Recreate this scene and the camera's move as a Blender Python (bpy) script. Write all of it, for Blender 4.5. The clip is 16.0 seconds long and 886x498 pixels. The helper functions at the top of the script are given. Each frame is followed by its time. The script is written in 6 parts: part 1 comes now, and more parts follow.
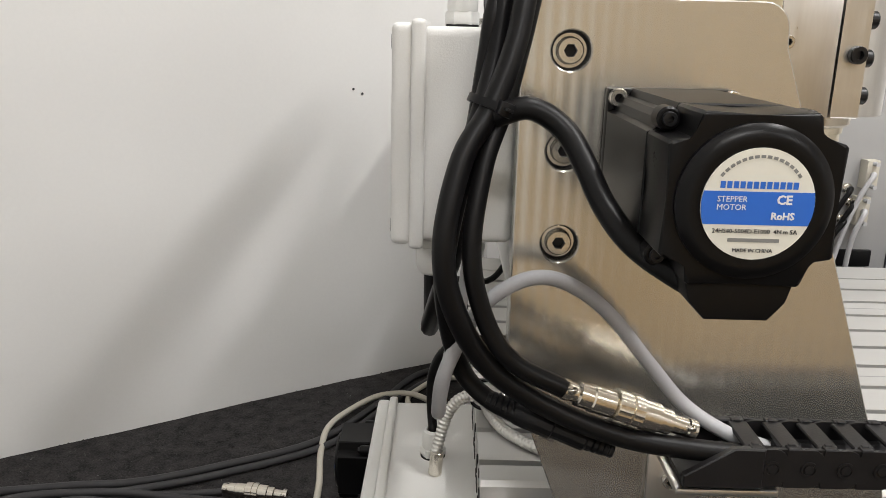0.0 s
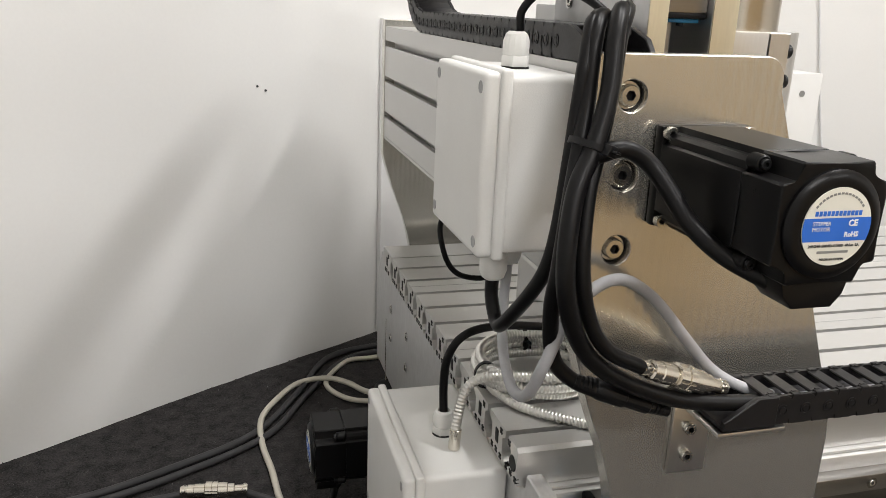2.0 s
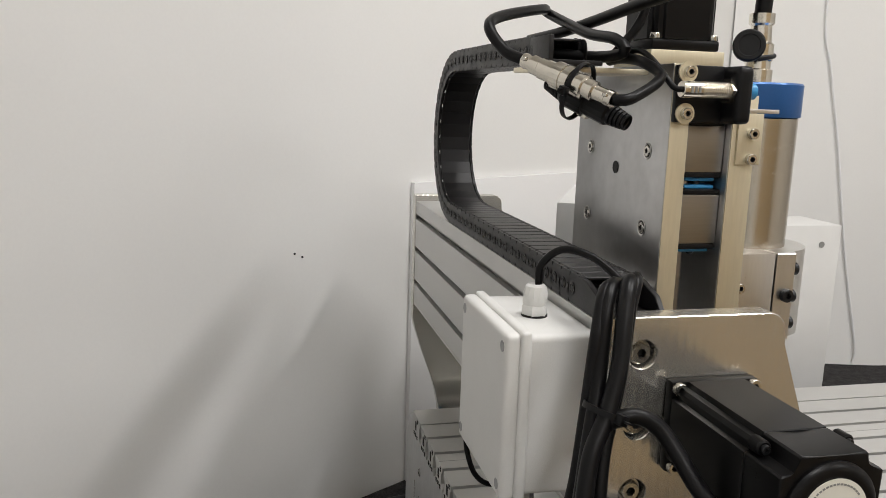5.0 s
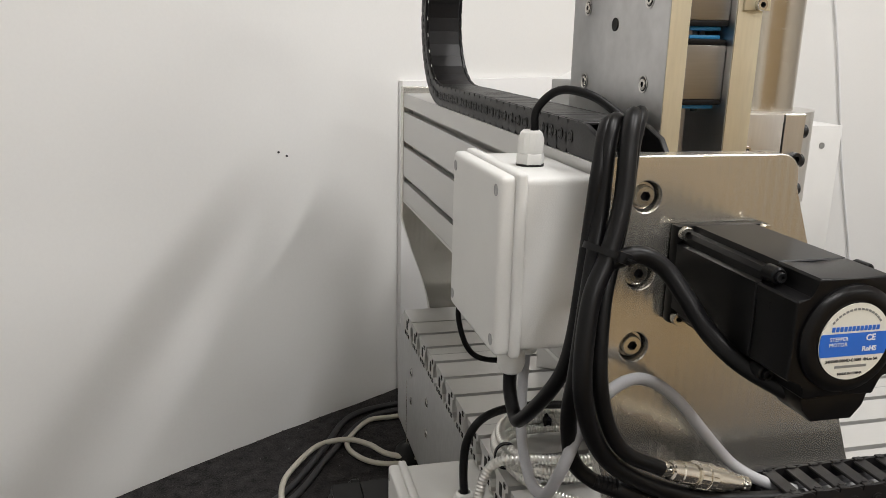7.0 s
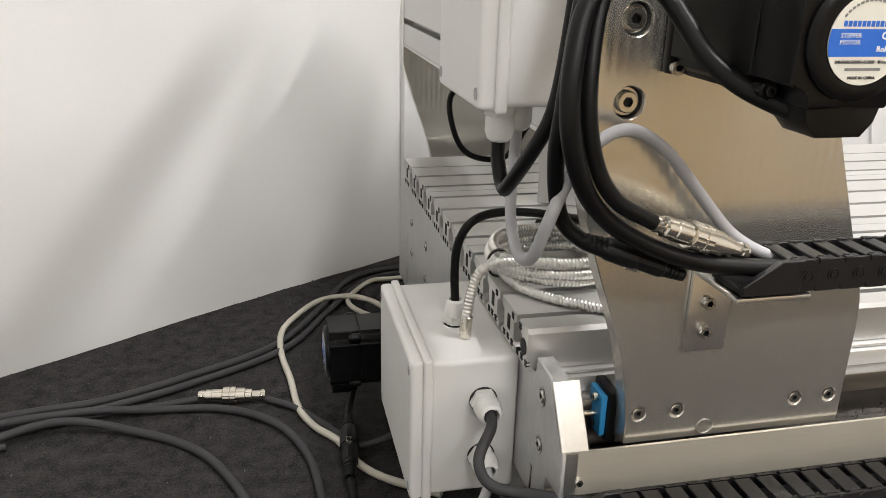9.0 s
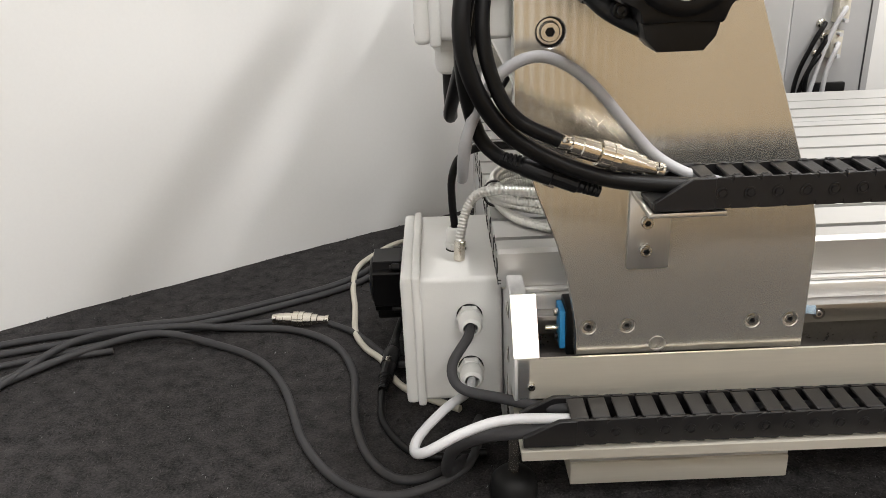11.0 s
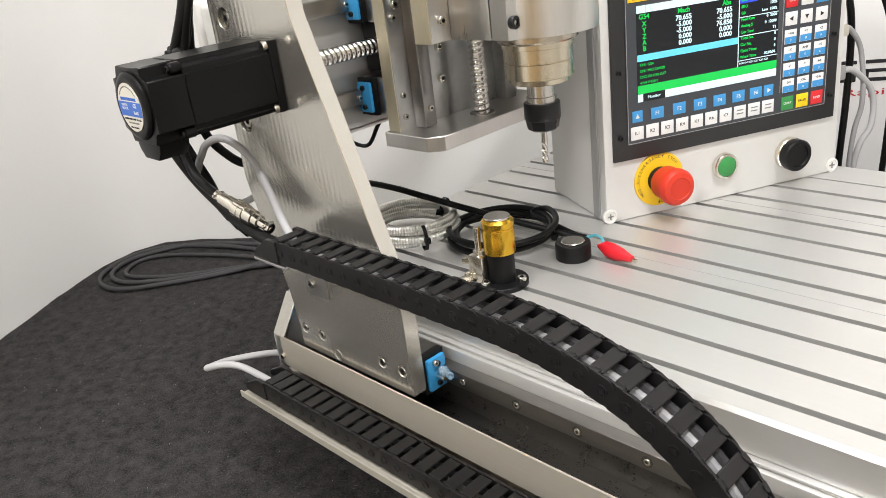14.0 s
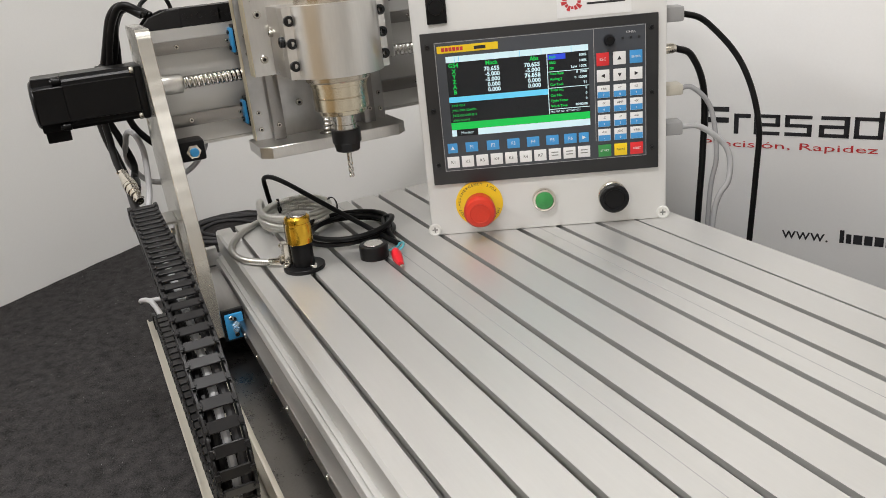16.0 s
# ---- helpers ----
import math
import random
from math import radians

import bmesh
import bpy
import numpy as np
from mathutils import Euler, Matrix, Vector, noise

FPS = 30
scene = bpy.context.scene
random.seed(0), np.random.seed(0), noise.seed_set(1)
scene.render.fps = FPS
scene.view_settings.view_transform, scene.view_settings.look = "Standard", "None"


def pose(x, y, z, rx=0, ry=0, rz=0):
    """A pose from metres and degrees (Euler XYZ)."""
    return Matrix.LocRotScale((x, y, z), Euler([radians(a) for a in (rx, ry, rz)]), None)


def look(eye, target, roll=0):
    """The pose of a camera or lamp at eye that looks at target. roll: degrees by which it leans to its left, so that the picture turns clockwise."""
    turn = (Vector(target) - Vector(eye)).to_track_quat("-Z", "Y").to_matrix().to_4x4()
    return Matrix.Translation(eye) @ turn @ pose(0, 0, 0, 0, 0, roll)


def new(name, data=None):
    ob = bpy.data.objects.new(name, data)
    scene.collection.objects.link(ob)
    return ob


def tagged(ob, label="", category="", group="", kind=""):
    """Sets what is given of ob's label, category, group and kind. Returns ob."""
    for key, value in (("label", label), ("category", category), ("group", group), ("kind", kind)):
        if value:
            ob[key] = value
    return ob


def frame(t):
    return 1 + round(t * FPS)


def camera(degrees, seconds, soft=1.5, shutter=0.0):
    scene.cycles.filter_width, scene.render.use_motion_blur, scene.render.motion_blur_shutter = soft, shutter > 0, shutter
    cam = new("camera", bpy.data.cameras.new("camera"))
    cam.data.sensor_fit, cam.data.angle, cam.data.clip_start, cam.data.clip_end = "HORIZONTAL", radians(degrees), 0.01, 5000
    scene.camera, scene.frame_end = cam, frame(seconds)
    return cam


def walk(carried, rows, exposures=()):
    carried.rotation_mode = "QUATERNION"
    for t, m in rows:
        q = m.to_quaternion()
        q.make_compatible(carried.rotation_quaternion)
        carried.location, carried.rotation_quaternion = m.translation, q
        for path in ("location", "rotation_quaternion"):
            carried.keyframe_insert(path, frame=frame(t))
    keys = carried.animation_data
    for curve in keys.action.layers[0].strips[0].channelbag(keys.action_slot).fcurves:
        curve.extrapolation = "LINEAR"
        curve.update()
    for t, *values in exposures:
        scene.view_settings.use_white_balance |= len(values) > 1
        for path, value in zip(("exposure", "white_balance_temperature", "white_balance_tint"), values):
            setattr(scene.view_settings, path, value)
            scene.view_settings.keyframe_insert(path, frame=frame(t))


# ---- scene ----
cam = camera(58.1, 16.0, soft=0.5)
PATH = [
    (0, (-0.056, -0.374, 0.401), (-0.057, 1.556, -0.125), 1.4),
    (0.5, (-0.116, -0.392, 0.395), (0.019, 1.53, -0.143), 1.2),
    (1, (-0.183, -0.394, 0.402), (0.135, 1.501, -0.154), 1.8),
    (1.5, (-0.207, -0.404, 0.411), (0.25, 1.452, -0.181), 2.4),
    (2, (-0.223, -0.411, 0.44), (0.295, 1.429, -0.149), 2.3),
    (2.5, (-0.231, -0.411, 0.46), (0.261, 1.444, -0.104), 1.7),
    (3, (-0.234, -0.413, 0.477), (0.222, 1.464, -0.041), 1.0),
    (3.5, (-0.23, -0.413, 0.502), (0.237, 1.475, 0.034), 1.2),
    (3.7, (-0.229, -0.415, 0.518), (0.242, 1.479, 0.084), 1.5),
    (5.8, (-0.227, -0.427, 0.544), (0.223, 1.488, 0.181), 1.8),
    (6, (-0.225, -0.423, 0.535), (0.218, 1.489, 0.151), 1.5),
    (6.5, (-0.227, -0.415, 0.507), (0.23, 1.483, 0.069), 1.5),
    (7, (-0.22, -0.405, 0.479), (0.249, 1.47, -0.033), 1.3),
    (7.5, (-0.212, -0.4, 0.442), (0.268, 1.45, -0.146), 1.5),
    (8, (-0.211, -0.399, 0.411), (0.276, 1.427, -0.244), 1.6),
    (8.5, (-0.214, -0.403, 0.394), (0.284, 1.406, -0.299), 1.5),
    (8.7, (-0.208, -0.407, 0.384), (0.261, 1.412, -0.302), 1.5),
    (10.8, (-0.121, -0.476, 0.367), (-0.034, 1.37, -0.398), -2.1),
    (11, (-0.069, -0.496, 0.369), (-0.076, 1.352, -0.394), -2.5),
    (11.5, (0.075, -0.529, 0.38), (-0.191, 1.296, -0.392), -3.7),
    (12, (0.176, -0.546, 0.402), (-0.337, 1.225, -0.373), -5.1),
    (12.5, (0.256, -0.498, 0.407), (-0.391, 1.223, -0.381), -5.2),
    (13, (0.345, -0.428, 0.419), (-0.556, 1.17, -0.377), -5.8),
    (13.5, (0.473, -0.375, 0.431), (-0.631, 1.088, -0.368), -6.3),
    (14, (0.64, -0.363, 0.456), (-0.724, 0.879, -0.317), -7.2),
    (14.5, (0.772, -0.339, 0.467), (-0.733, 0.746, -0.278), -7.2),
    (15, (0.849, -0.233, 0.453), (-0.756, 0.719, -0.266), -6.9),
    (15.5, (0.921, -0.166, 0.465), (-0.736, 0.686, -0.263), -6.3),
    (16, (1.042, -0.079, 0.475), (-0.669, 0.67, -0.241), -5.8),
]
walk(cam, [(t, look(eye, target, roll)) for t, eye, target, roll in PATH],
     exposures=[(0, 0.0), (1, 0.17), (2, 0.11), (3.5, -0.27), (6, -0.4), (7, -0.2), (8, 0.2), (8.5, 0.3), (11, 0.37), (11.5, 0.28), (12.5, 0.37), (13.5, 0.46), (14, 0.4), (15, 0.13), (16, -0.12)])

# ---- light ----
world = bpy.data.worlds.new("room_air")
world.use_nodes = True
world.node_tree.nodes["Background"].inputs[0].default_value = (1.0, 0.98, 0.97, 1)
world.node_tree.nodes["Background"].inputs[1].default_value = 0.25
scene.world = world


def lamp(name, eye, target, size, size_y, watts, color):
    data = bpy.data.lights.new(name, "AREA")
    data.shape, data.size, data.size_y, data.energy, data.color = "RECTANGLE", size, size_y, watts, color
    ob = new(name, data)
    ob.matrix_world = look(eye, target)
    return ob


LAMPS = [((1.15, -0.35, 2.08), 0.14, 0.7, 31), ((2.8, 0.45, 2.08), 1.2, 0.5, 7), ((0.28, -0.05, 2.08), 0.14, 0.8, 19), ((0.2, -2.2, 2.08), 1.2, 0.3, 54), ((2.6, -2.6, 2.08), 1.2, 0.3, 42), ((-1.6, -2.6, 2.08), 1.2, 0.3, 46)]
for eye, sx, sy, watts in LAMPS:
    lamp("ceiling_lamp", eye, (eye[0], eye[1] + 0.001, 0), sx, sy, watts, (1.0, 0.985, 0.975))

# ---- materials ----


def node_mat(name, base, rough=0.5, metal=0.0, vary=0.08, scale=30.0, bump=0.0, bump_scale=200.0, stretch=(1, 1, 1), rough_vary=0.0, spec=0.5, random_tint=0.0, coat=0.0, detail=4):
    m = bpy.data.materials.new(name)
    m.use_nodes = True
    nt = m.node_tree
    bsdf = nt.nodes["Principled BSDF"]
    bsdf.inputs["Roughness"].default_value = rough
    bsdf.inputs["Metallic"].default_value = metal
    bsdf.inputs["Specular IOR Level"].default_value = spec
    bsdf.inputs["Coat Weight"].default_value = coat
    co = nt.nodes.new("ShaderNodeNewGeometry")
    mp = nt.nodes.new("ShaderNodeMapping")
    mp.inputs["Scale"].default_value = stretch
    nt.links.new(co.outputs["Position"], mp.inputs["Vector"])
    big = nt.nodes.new("ShaderNodeTexNoise")
    big.inputs["Scale"].default_value, big.inputs["Detail"].default_value = scale, 6
    nt.links.new(mp.outputs[0], big.inputs["Vector"])
    fine = nt.nodes.new("ShaderNodeTexNoise")
    fine.inputs["Scale"].default_value, fine.inputs["Detail"].default_value = bump_scale, detail
    nt.links.new(mp.outputs[0], fine.inputs["Vector"])
    mix = nt.nodes.new("ShaderNodeMath")
    mix.operation = "ADD"
    nt.links.new(big.outputs["Fac"], mix.inputs[0])
    nt.links.new(fine.outputs["Fac"], mix.inputs[1])
    ramp = nt.nodes.new("ShaderNodeMapRange")
    ramp.inputs["From Min"].default_value, ramp.inputs["From Max"].default_value = 0.6, 1.4
    ramp.inputs["To Min"].default_value, ramp.inputs["To Max"].default_value = 1 - vary, 1 + vary
    nt.links.new(mix.outputs[0], ramp.inputs["Value"])
    factor = ramp.outputs[0]
    if random_tint:
        info = nt.nodes.new("ShaderNodeObjectInfo")
        tint = nt.nodes.new("ShaderNodeMapRange")
        tint.inputs["To Min"].default_value, tint.inputs["To Max"].default_value = 1 - random_tint, 1 + random_tint
        nt.links.new(info.outputs["Random"], tint.inputs["Value"])
        mul = nt.nodes.new("ShaderNodeMath")
        mul.operation = "MULTIPLY"
        nt.links.new(factor, mul.inputs[0])
        nt.links.new(tint.outputs[0], mul.inputs[1])
        factor = mul.outputs[0]
    col = nt.nodes.new("ShaderNodeVectorMath")
    col.operation = "SCALE"
    col.inputs[0].default_value = base
    nt.links.new(factor, col.inputs["Scale"])
    nt.links.new(col.outputs[0], bsdf.inputs["Base Color"])
    if rough_vary:
        rr = nt.nodes.new("ShaderNodeMapRange")
        rr.inputs["From Min"].default_value, rr.inputs["From Max"].default_value = 0.6, 1.4
        rr.inputs["To Min"].default_value, rr.inputs["To Max"].default_value = rough - rough_vary, rough + rough_vary
        nt.links.new(mix.outputs[0], rr.inputs["Value"])
        nt.links.new(rr.outputs[0], bsdf.inputs["Roughness"])
    if bump:
        b = nt.nodes.new("ShaderNodeBump")
        b.inputs["Strength"].default_value, b.inputs["Distance"].default_value = bump, 0.001
        nt.links.new(fine.outputs["Fac"], b.inputs["Height"])
        nt.links.new(b.outputs[0], bsdf.inputs["Normal"])
    return m


def glow_mat(name, color, strength):
    m = bpy.data.materials.new(name)
    m.use_nodes = True
    bsdf = m.node_tree.nodes["Principled BSDF"]
    bsdf.inputs["Base Color"].default_value = (*[c * 0.5 for c in color], 1)
    bsdf.inputs["Emission Color"].default_value = (*color, 1)
    bsdf.inputs["Emission Strength"].default_value = strength
    bsdf.inputs["Roughness"].default_value = 0.25
    return m


CARPET = node_mat("black_carpet", (0.031, 0.029, 0.029), 0.95, 0, 0.85, 60, 1.0, 480, spec=0.15)
FIBRE = node_mat("carpet_fibre", (0.058, 0.054, 0.053), 0.85, 0, 0.8, 60, 0, 900, spec=0.2)
LINT = node_mat("pale_lint", (0.2, 0.2, 0.2), 0.9, 0, 0.6, 300, 0, 900, spec=0.2)
WALL = node_mat("white_wall", (0.74, 0.735, 0.72), 0.75, 0, 0.015, 6, 0.06, 260, spec=0.25)
BEIGE_WALL = node_mat("warm_wall", (0.47, 0.37, 0.235), 0.8, 0, 0.05, 4, 0.05, 200)
CEILING = node_mat("ceiling_paint", (0.72, 0.7, 0.66), 0.9, 0, 0.03, 5, 0.05, 150)
ROOM_FLOOR = node_mat("warm_reflected_floor", (0.32, 0.23, 0.12), 0.45, 0, 0.15, 3, 0.05, 60, (0.2, 1, 1))
PALE_FLOOR = node_mat("grey_floor", (0.42, 0.42, 0.42), 0.45, 0, 0.1, 3, 0.04, 80)
BRUSHED = node_mat("brushed_plate", (0.64, 0.62, 0.57), 0.25, 0.88, 0.02, 25, 0.0, 120, (1, 1, 0.03), 0.0, detail=1)
ANODIZED = node_mat("anodised_profile", (0.6, 0.595, 0.58), 0.42, 0.7, 0.03, 20, 0.03, 700, (0.06, 1, 1), 0.04, random_tint=0.03)
ALU = node_mat("milled_aluminium", (0.66, 0.65, 0.63), 0.33, 1.0, 0.05, 40, 0.06, 500, (1, 1, 0.1), 0.06)
ALU_X = node_mat("rolled_aluminium", (0.64, 0.6, 0.515), 0.42, 0.6, 0.05, 30, 0.05, 500, (0.05, 1, 1), 0.06)
HOSE_STEEL = node_mat("hose_steel", (0.66, 0.65, 0.62), 0.3, 1.0, 0.05, 60, 0.0, 500)
GROUND = node_mat("ground_plate", (0.5, 0.5, 0.5), 0.34, 1.0, 0.2, 18, 0.1, 160, (1, 0.35, 0.35), 0.08)
END_PLATE = node_mat("milled_end_plate", (0.56, 0.56, 0.56), 0.4, 0.55, 0.14, 22, 0.05, 300, (1, 0.5, 0.3), 0.06)
STEEL = node_mat("polished_steel", (0.6, 0.585, 0.56), 0.2, 1.0, 0.04, 60, 0.03, 500, (1, 1, 0.1), 0.05)
DARK_STEEL = node_mat("hard_steel", (0.2, 0.19, 0.18), 0.3, 1.0, 0.1, 50, 0.04, 500, rough_vary=0.06)
RAIL = node_mat("rail_steel", (0.32, 0.31, 0.3), 0.28, 1.0, 0.06, 40, 0.04, 600, (0.05, 1, 1))
NICKEL = node_mat("nickel_plating", (0.74, 0.7, 0.62), 0.2, 1.0, 0.05, 90, 0.05, 700, rough_vary=0.05)
ZINC = node_mat("zinc_bolt", (0.62, 0.6, 0.55), 0.25, 1.0, 0.08, 120, 0.05, 700)
# black oxide bolts, and the painted shade in sockets and bores
BLACK_BOLT_AND_RECESS = node_mat("black_oxide_and_recess_shade", (0.02, 0.02, 0.021), 0.35, 0.6, 0.1, 120, 0.05, 700)
MOTOR_BLACK = node_mat("motor_black_paint", (0.005, 0.0048, 0.005), 0.3, 0.0, 0.15, 60, 0.0, 900, rough_vary=0.03, spec=0.17)
MOTOR_SKIN = node_mat("motor_lamination", (0.005, 0.0048, 0.005), 0.3, 0.0, 0.2, 40, 0.0, 900, (1, 0.1, 1), spec=0.17)
CHAIN_BLACK = node_mat("chain_plastic", (0.0095, 0.0088, 0.0092), 0.42, 0, 0.2, 70, 0.08, 900, rough_vary=0.08, random_tint=0.12, spec=0.28)
CABLE_BLACK = node_mat("black_cable_jacket", (0.005, 0.0048, 0.005), 0.38, 0, 0.12, 80, 0.06, 900, spec=0.18)
CABLE_FLOOR = node_mat("dark_grey_cable_jacket", (0.042, 0.041, 0.043), 0.6, 0, 0.12, 80, 0.06, 900, spec=0.25)
CABLE_GREY = node_mat("grey_cable_jacket", (0.34, 0.34, 0.35), 0.5, 0, 0.06, 60, 0.05, 700)
CABLE_WHITE = node_mat("pale_cable_jacket", (0.45, 0.45, 0.46), 0.5, 0, 0.05, 60, 0.05, 700)
CABLE_BEIGE = node_mat("beige_cable_jacket", (0.5, 0.47, 0.4), 0.5, 0, 0.06, 60, 0.05, 700)
BOX_GREY = node_mat("grey_abs", (0.66, 0.655, 0.635), 0.5, 0, 0.03, 40, 0.14, 1200, spec=0.4)
GLAND_WHITE = node_mat("nylon_gland", (0.66, 0.655, 0.63), 0.4, 0, 0.03, 60, 0.06, 700)
# real rubber, and the painted dark inside holes and hollows
RUBBER_AND_SHADE = node_mat("black_rubber_and_hole_shade", (0.007, 0.007, 0.007), 0.6, 0, 0.15, 60, 0.1, 500, spec=0.3)
BLACK_PLASTIC = node_mat("black_plastic", (0.006, 0.006, 0.0065), 0.36, 0, 0.12, 70, 0.08, 600, spec=0.2)
BLUE_PLASTIC = node_mat("blue_wiper_plastic", (0.03, 0.24, 0.5), 0.4, 0, 0.08, 60, 0.05, 500)
BLUE_CAP = node_mat("blue_anodised_cap", (0.02, 0.1, 0.3), 0.35, 0.3, 0.06, 60, 0.05, 500)
# neutral steel, with a warm reflection put into its base colour
SPINDLE_STEEL = node_mat("turned_steel_warm_reflection", (0.5, 0.455, 0.385), 0.24, 1.0, 0.04, 60, 0.03, 500, (1, 1, 4), 0.05)
BRASS = node_mat("satin_brass", (0.66, 0.6, 0.48), 0.25, 1.0, 0.06, 60, 0.05, 500)
GOLD = node_mat("gold_anodised", (0.75, 0.46, 0.05), 0.24, 1.0, 0.05, 60, 0.04, 500)


def ripple(m, period, strength, spread):
    """Faint milling waves across x, as a bump on the material m."""
    nt = m.node_tree
    co, mp = nt.nodes.new("ShaderNodeNewGeometry"), nt.nodes.new("ShaderNodeMapping")
    mp.inputs["Scale"].default_value = (1, 1, 0.12)
    wave, b = nt.nodes.new("ShaderNodeTexWave"), nt.nodes.new("ShaderNodeBump")
    wave.inputs["Scale"].default_value, wave.inputs["Distortion"].default_value = 0.314 / period, spread
    wave.inputs["Detail"].default_value, wave.inputs["Detail Scale"].default_value = 0, 0.6
    b.inputs["Strength"].default_value, b.inputs["Distance"].default_value = strength, 0.001
    nt.links.new(co.outputs["Position"], mp.inputs["Vector"])
    nt.links.new(mp.outputs[0], wave.inputs["Vector"])
    nt.links.new(wave.outputs["Fac"], b.inputs["Height"])
    nt.links.new(b.outputs[0], nt.nodes["Principled BSDF"].inputs["Normal"])


ripple(BRUSHED, 0.0065, 0.07, 1.2)
CREAM_METAL = node_mat("cream_cut_edge", (0.66, 0.6, 0.45), 0.4, 0.75, 0.06, 50, 0.05, 500, (1, 1, 0.1))
CABINET_WHITE = node_mat("white_powder_coat", (0.62, 0.615, 0.6), 0.5, 0, 0.03, 30, 0.12, 1500)
CABINET_GREY = node_mat("grey_powder_coat", (0.33, 0.33, 0.33), 0.5, 0.2, 0.04, 30, 0.1, 1500)
PANEL_BLACK = node_mat("panel_black", (0.016, 0.016, 0.017), 0.4, 0, 0.08, 60, 0.05, 800)
FACE_GREY = node_mat("keypad_film", (0.045, 0.05, 0.06), 0.4, 0, 0.06, 60, 0.04, 800)
KEY_WHITE = node_mat("white_key", (0.72, 0.72, 0.72), 0.4, 0, 0.03, 60, 0.03, 600)
KEY_BLUE = node_mat("blue_key", (0.05, 0.28, 0.6), 0.4, 0, 0.04, 60, 0.03, 600)
KEY_RED = node_mat("red_key", (0.62, 0.02, 0.025), 0.4, 0, 0.04, 60, 0.03, 600)
KEY_GREEN = node_mat("green_key", (0.035, 0.24, 0.06), 0.4, 0, 0.04, 60, 0.03, 600)
KEY_YELLOW = node_mat("yellow_key", (0.8, 0.55, 0.01), 0.4, 0, 0.04, 60, 0.03, 600)
STOP_RED = node_mat("red_knob_plastic", (0.52, 0.035, 0.016), 0.42, 0, 0.06, 60, 0.05, 600, spec=0.3)
STOP_YELLOW = node_mat("yellow_ring_plastic", (0.8, 0.5, 0.01), 0.45, 0, 0.05, 60, 0.05, 600)
CLIP_RED = node_mat("red_vinyl", (0.58, 0.01, 0.02), 0.4, 0, 0.06, 60, 0.1, 400)
CYAN = node_mat("cyan_wire", (0.1, 0.42, 0.5), 0.45, 0, 0.05, 60, 0.05, 400)
LABEL_CREAM = node_mat("label_paper", (0.7, 0.68, 0.6), 0.4, 0, 0.02, 60, 0.0, 600)
LABEL_BLUE = node_mat("label_blue", (0.02, 0.13, 0.55), 0.4, 0, 0.02, 60, 0.0, 600)
INK = node_mat("black_ink", (0.015, 0.015, 0.018), 0.5, 0, 0.05, 60, 0.0, 600)
INK_GREY = node_mat("grey_ink", (0.2, 0.2, 0.19), 0.5, 0, 0.05, 60, 0.0, 600)
INK_RED = node_mat("red_ink", (0.5, 0.03, 0.035), 0.5, 0, 0.05, 60, 0.0, 600)
BANNER = node_mat("banner_vinyl", (0.74, 0.735, 0.73), 0.55, 0, 0.015, 5, 0.04, 300)
SCREEN_DARK = glow_mat("screen_dark", (0.003, 0.004, 0.006), 1.0)
SCREEN_GREEN = glow_mat("screen_green", (0.005, 0.42, 0.06), 0.9)
SCREEN_CYAN = glow_mat("screen_cyan", (0.1, 0.45, 0.65), 1.0)
SCREEN_WHITE = glow_mat("screen_white", (0.5, 0.66, 0.7), 0.9)
SCREEN_BLUE = glow_mat("screen_blue", (0.02, 0.05, 0.5), 1.0)

CLEAR = node_mat("clear_blue_plastic", (0.55, 0.72, 0.85), 0.15, 0, 0.03, 60, 0.02, 400)
CLEAR.node_tree.nodes["Principled BSDF"].inputs["Transmission Weight"].default_value = 0.8

# ---- mesh helpers ----
Z3 = Vector((0, 0, 1))


def box(bm, a, b, bev=0.0, seg=2):
    c = [(p + q) / 2 for p, q in zip(a, b)]
    d = [abs(q - p) for p, q in zip(a, b)]
    r = bmesh.ops.create_cube(bm, size=1, matrix=Matrix.Translation(c) @ Matrix.Diagonal((*d, 1)))
    if bev:
        edges = list({e for v in r["verts"] for e in v.link_edges})
        bmesh.ops.bevel(bm, geom=edges, offset=min(bev, min(d) * 0.45), segments=seg, profile=0.6, affect="EDGES")
    return bm


def aim(axis):
    return Vector(axis).normalized().to_track_quat("Z", "Y").to_matrix().to_4x4()


def lathe(bm, prof, origin=(0, 0, 0), axis=(0, 0, 1), n=28):
    """A turned body: prof is (radius, height) along axis; radius 0 closes it."""
    m = Matrix.Translation(origin) @ aim(axis)
    rings = []
    for r, h in prof:
        if r <= 0:
            rings.append([bm.verts.new(m @ Vector((0, 0, h)))])
        else:
            rings.append([bm.verts.new(m @ Vector((r * math.cos(2 * math.pi * k / n), r * math.sin(2 * math.pi * k / n), h))) for k in range(n)])
    for a, b in zip(rings, rings[1:]):
        for k in range(n):
            q = (k + 1) % n
            if len(a) == 1 and len(b) == 1:
                continue
            if len(a) == 1:
                bm.faces.new((a[0], b[q], b[k]))
            elif len(b) == 1:
                bm.faces.new((a[k], a[q], b[0]))
            else:
                bm.faces.new((a[k], a[q], b[q], b[k]))
    return bm


def rod(bm, p0, p1, r, n=20, bev=0.0):
    p0, p1 = Vector(p0), Vector(p1)
    h = (p1 - p0).length
    prof = [(0, 0), (r - bev, 0), (r, bev), (r, h - bev), (r - bev, h), (0, h)] if bev else [(0, 0), (r, 0), (r, h), (0, h)]
    return lathe(bm, prof, p0, p1 - p0, n)


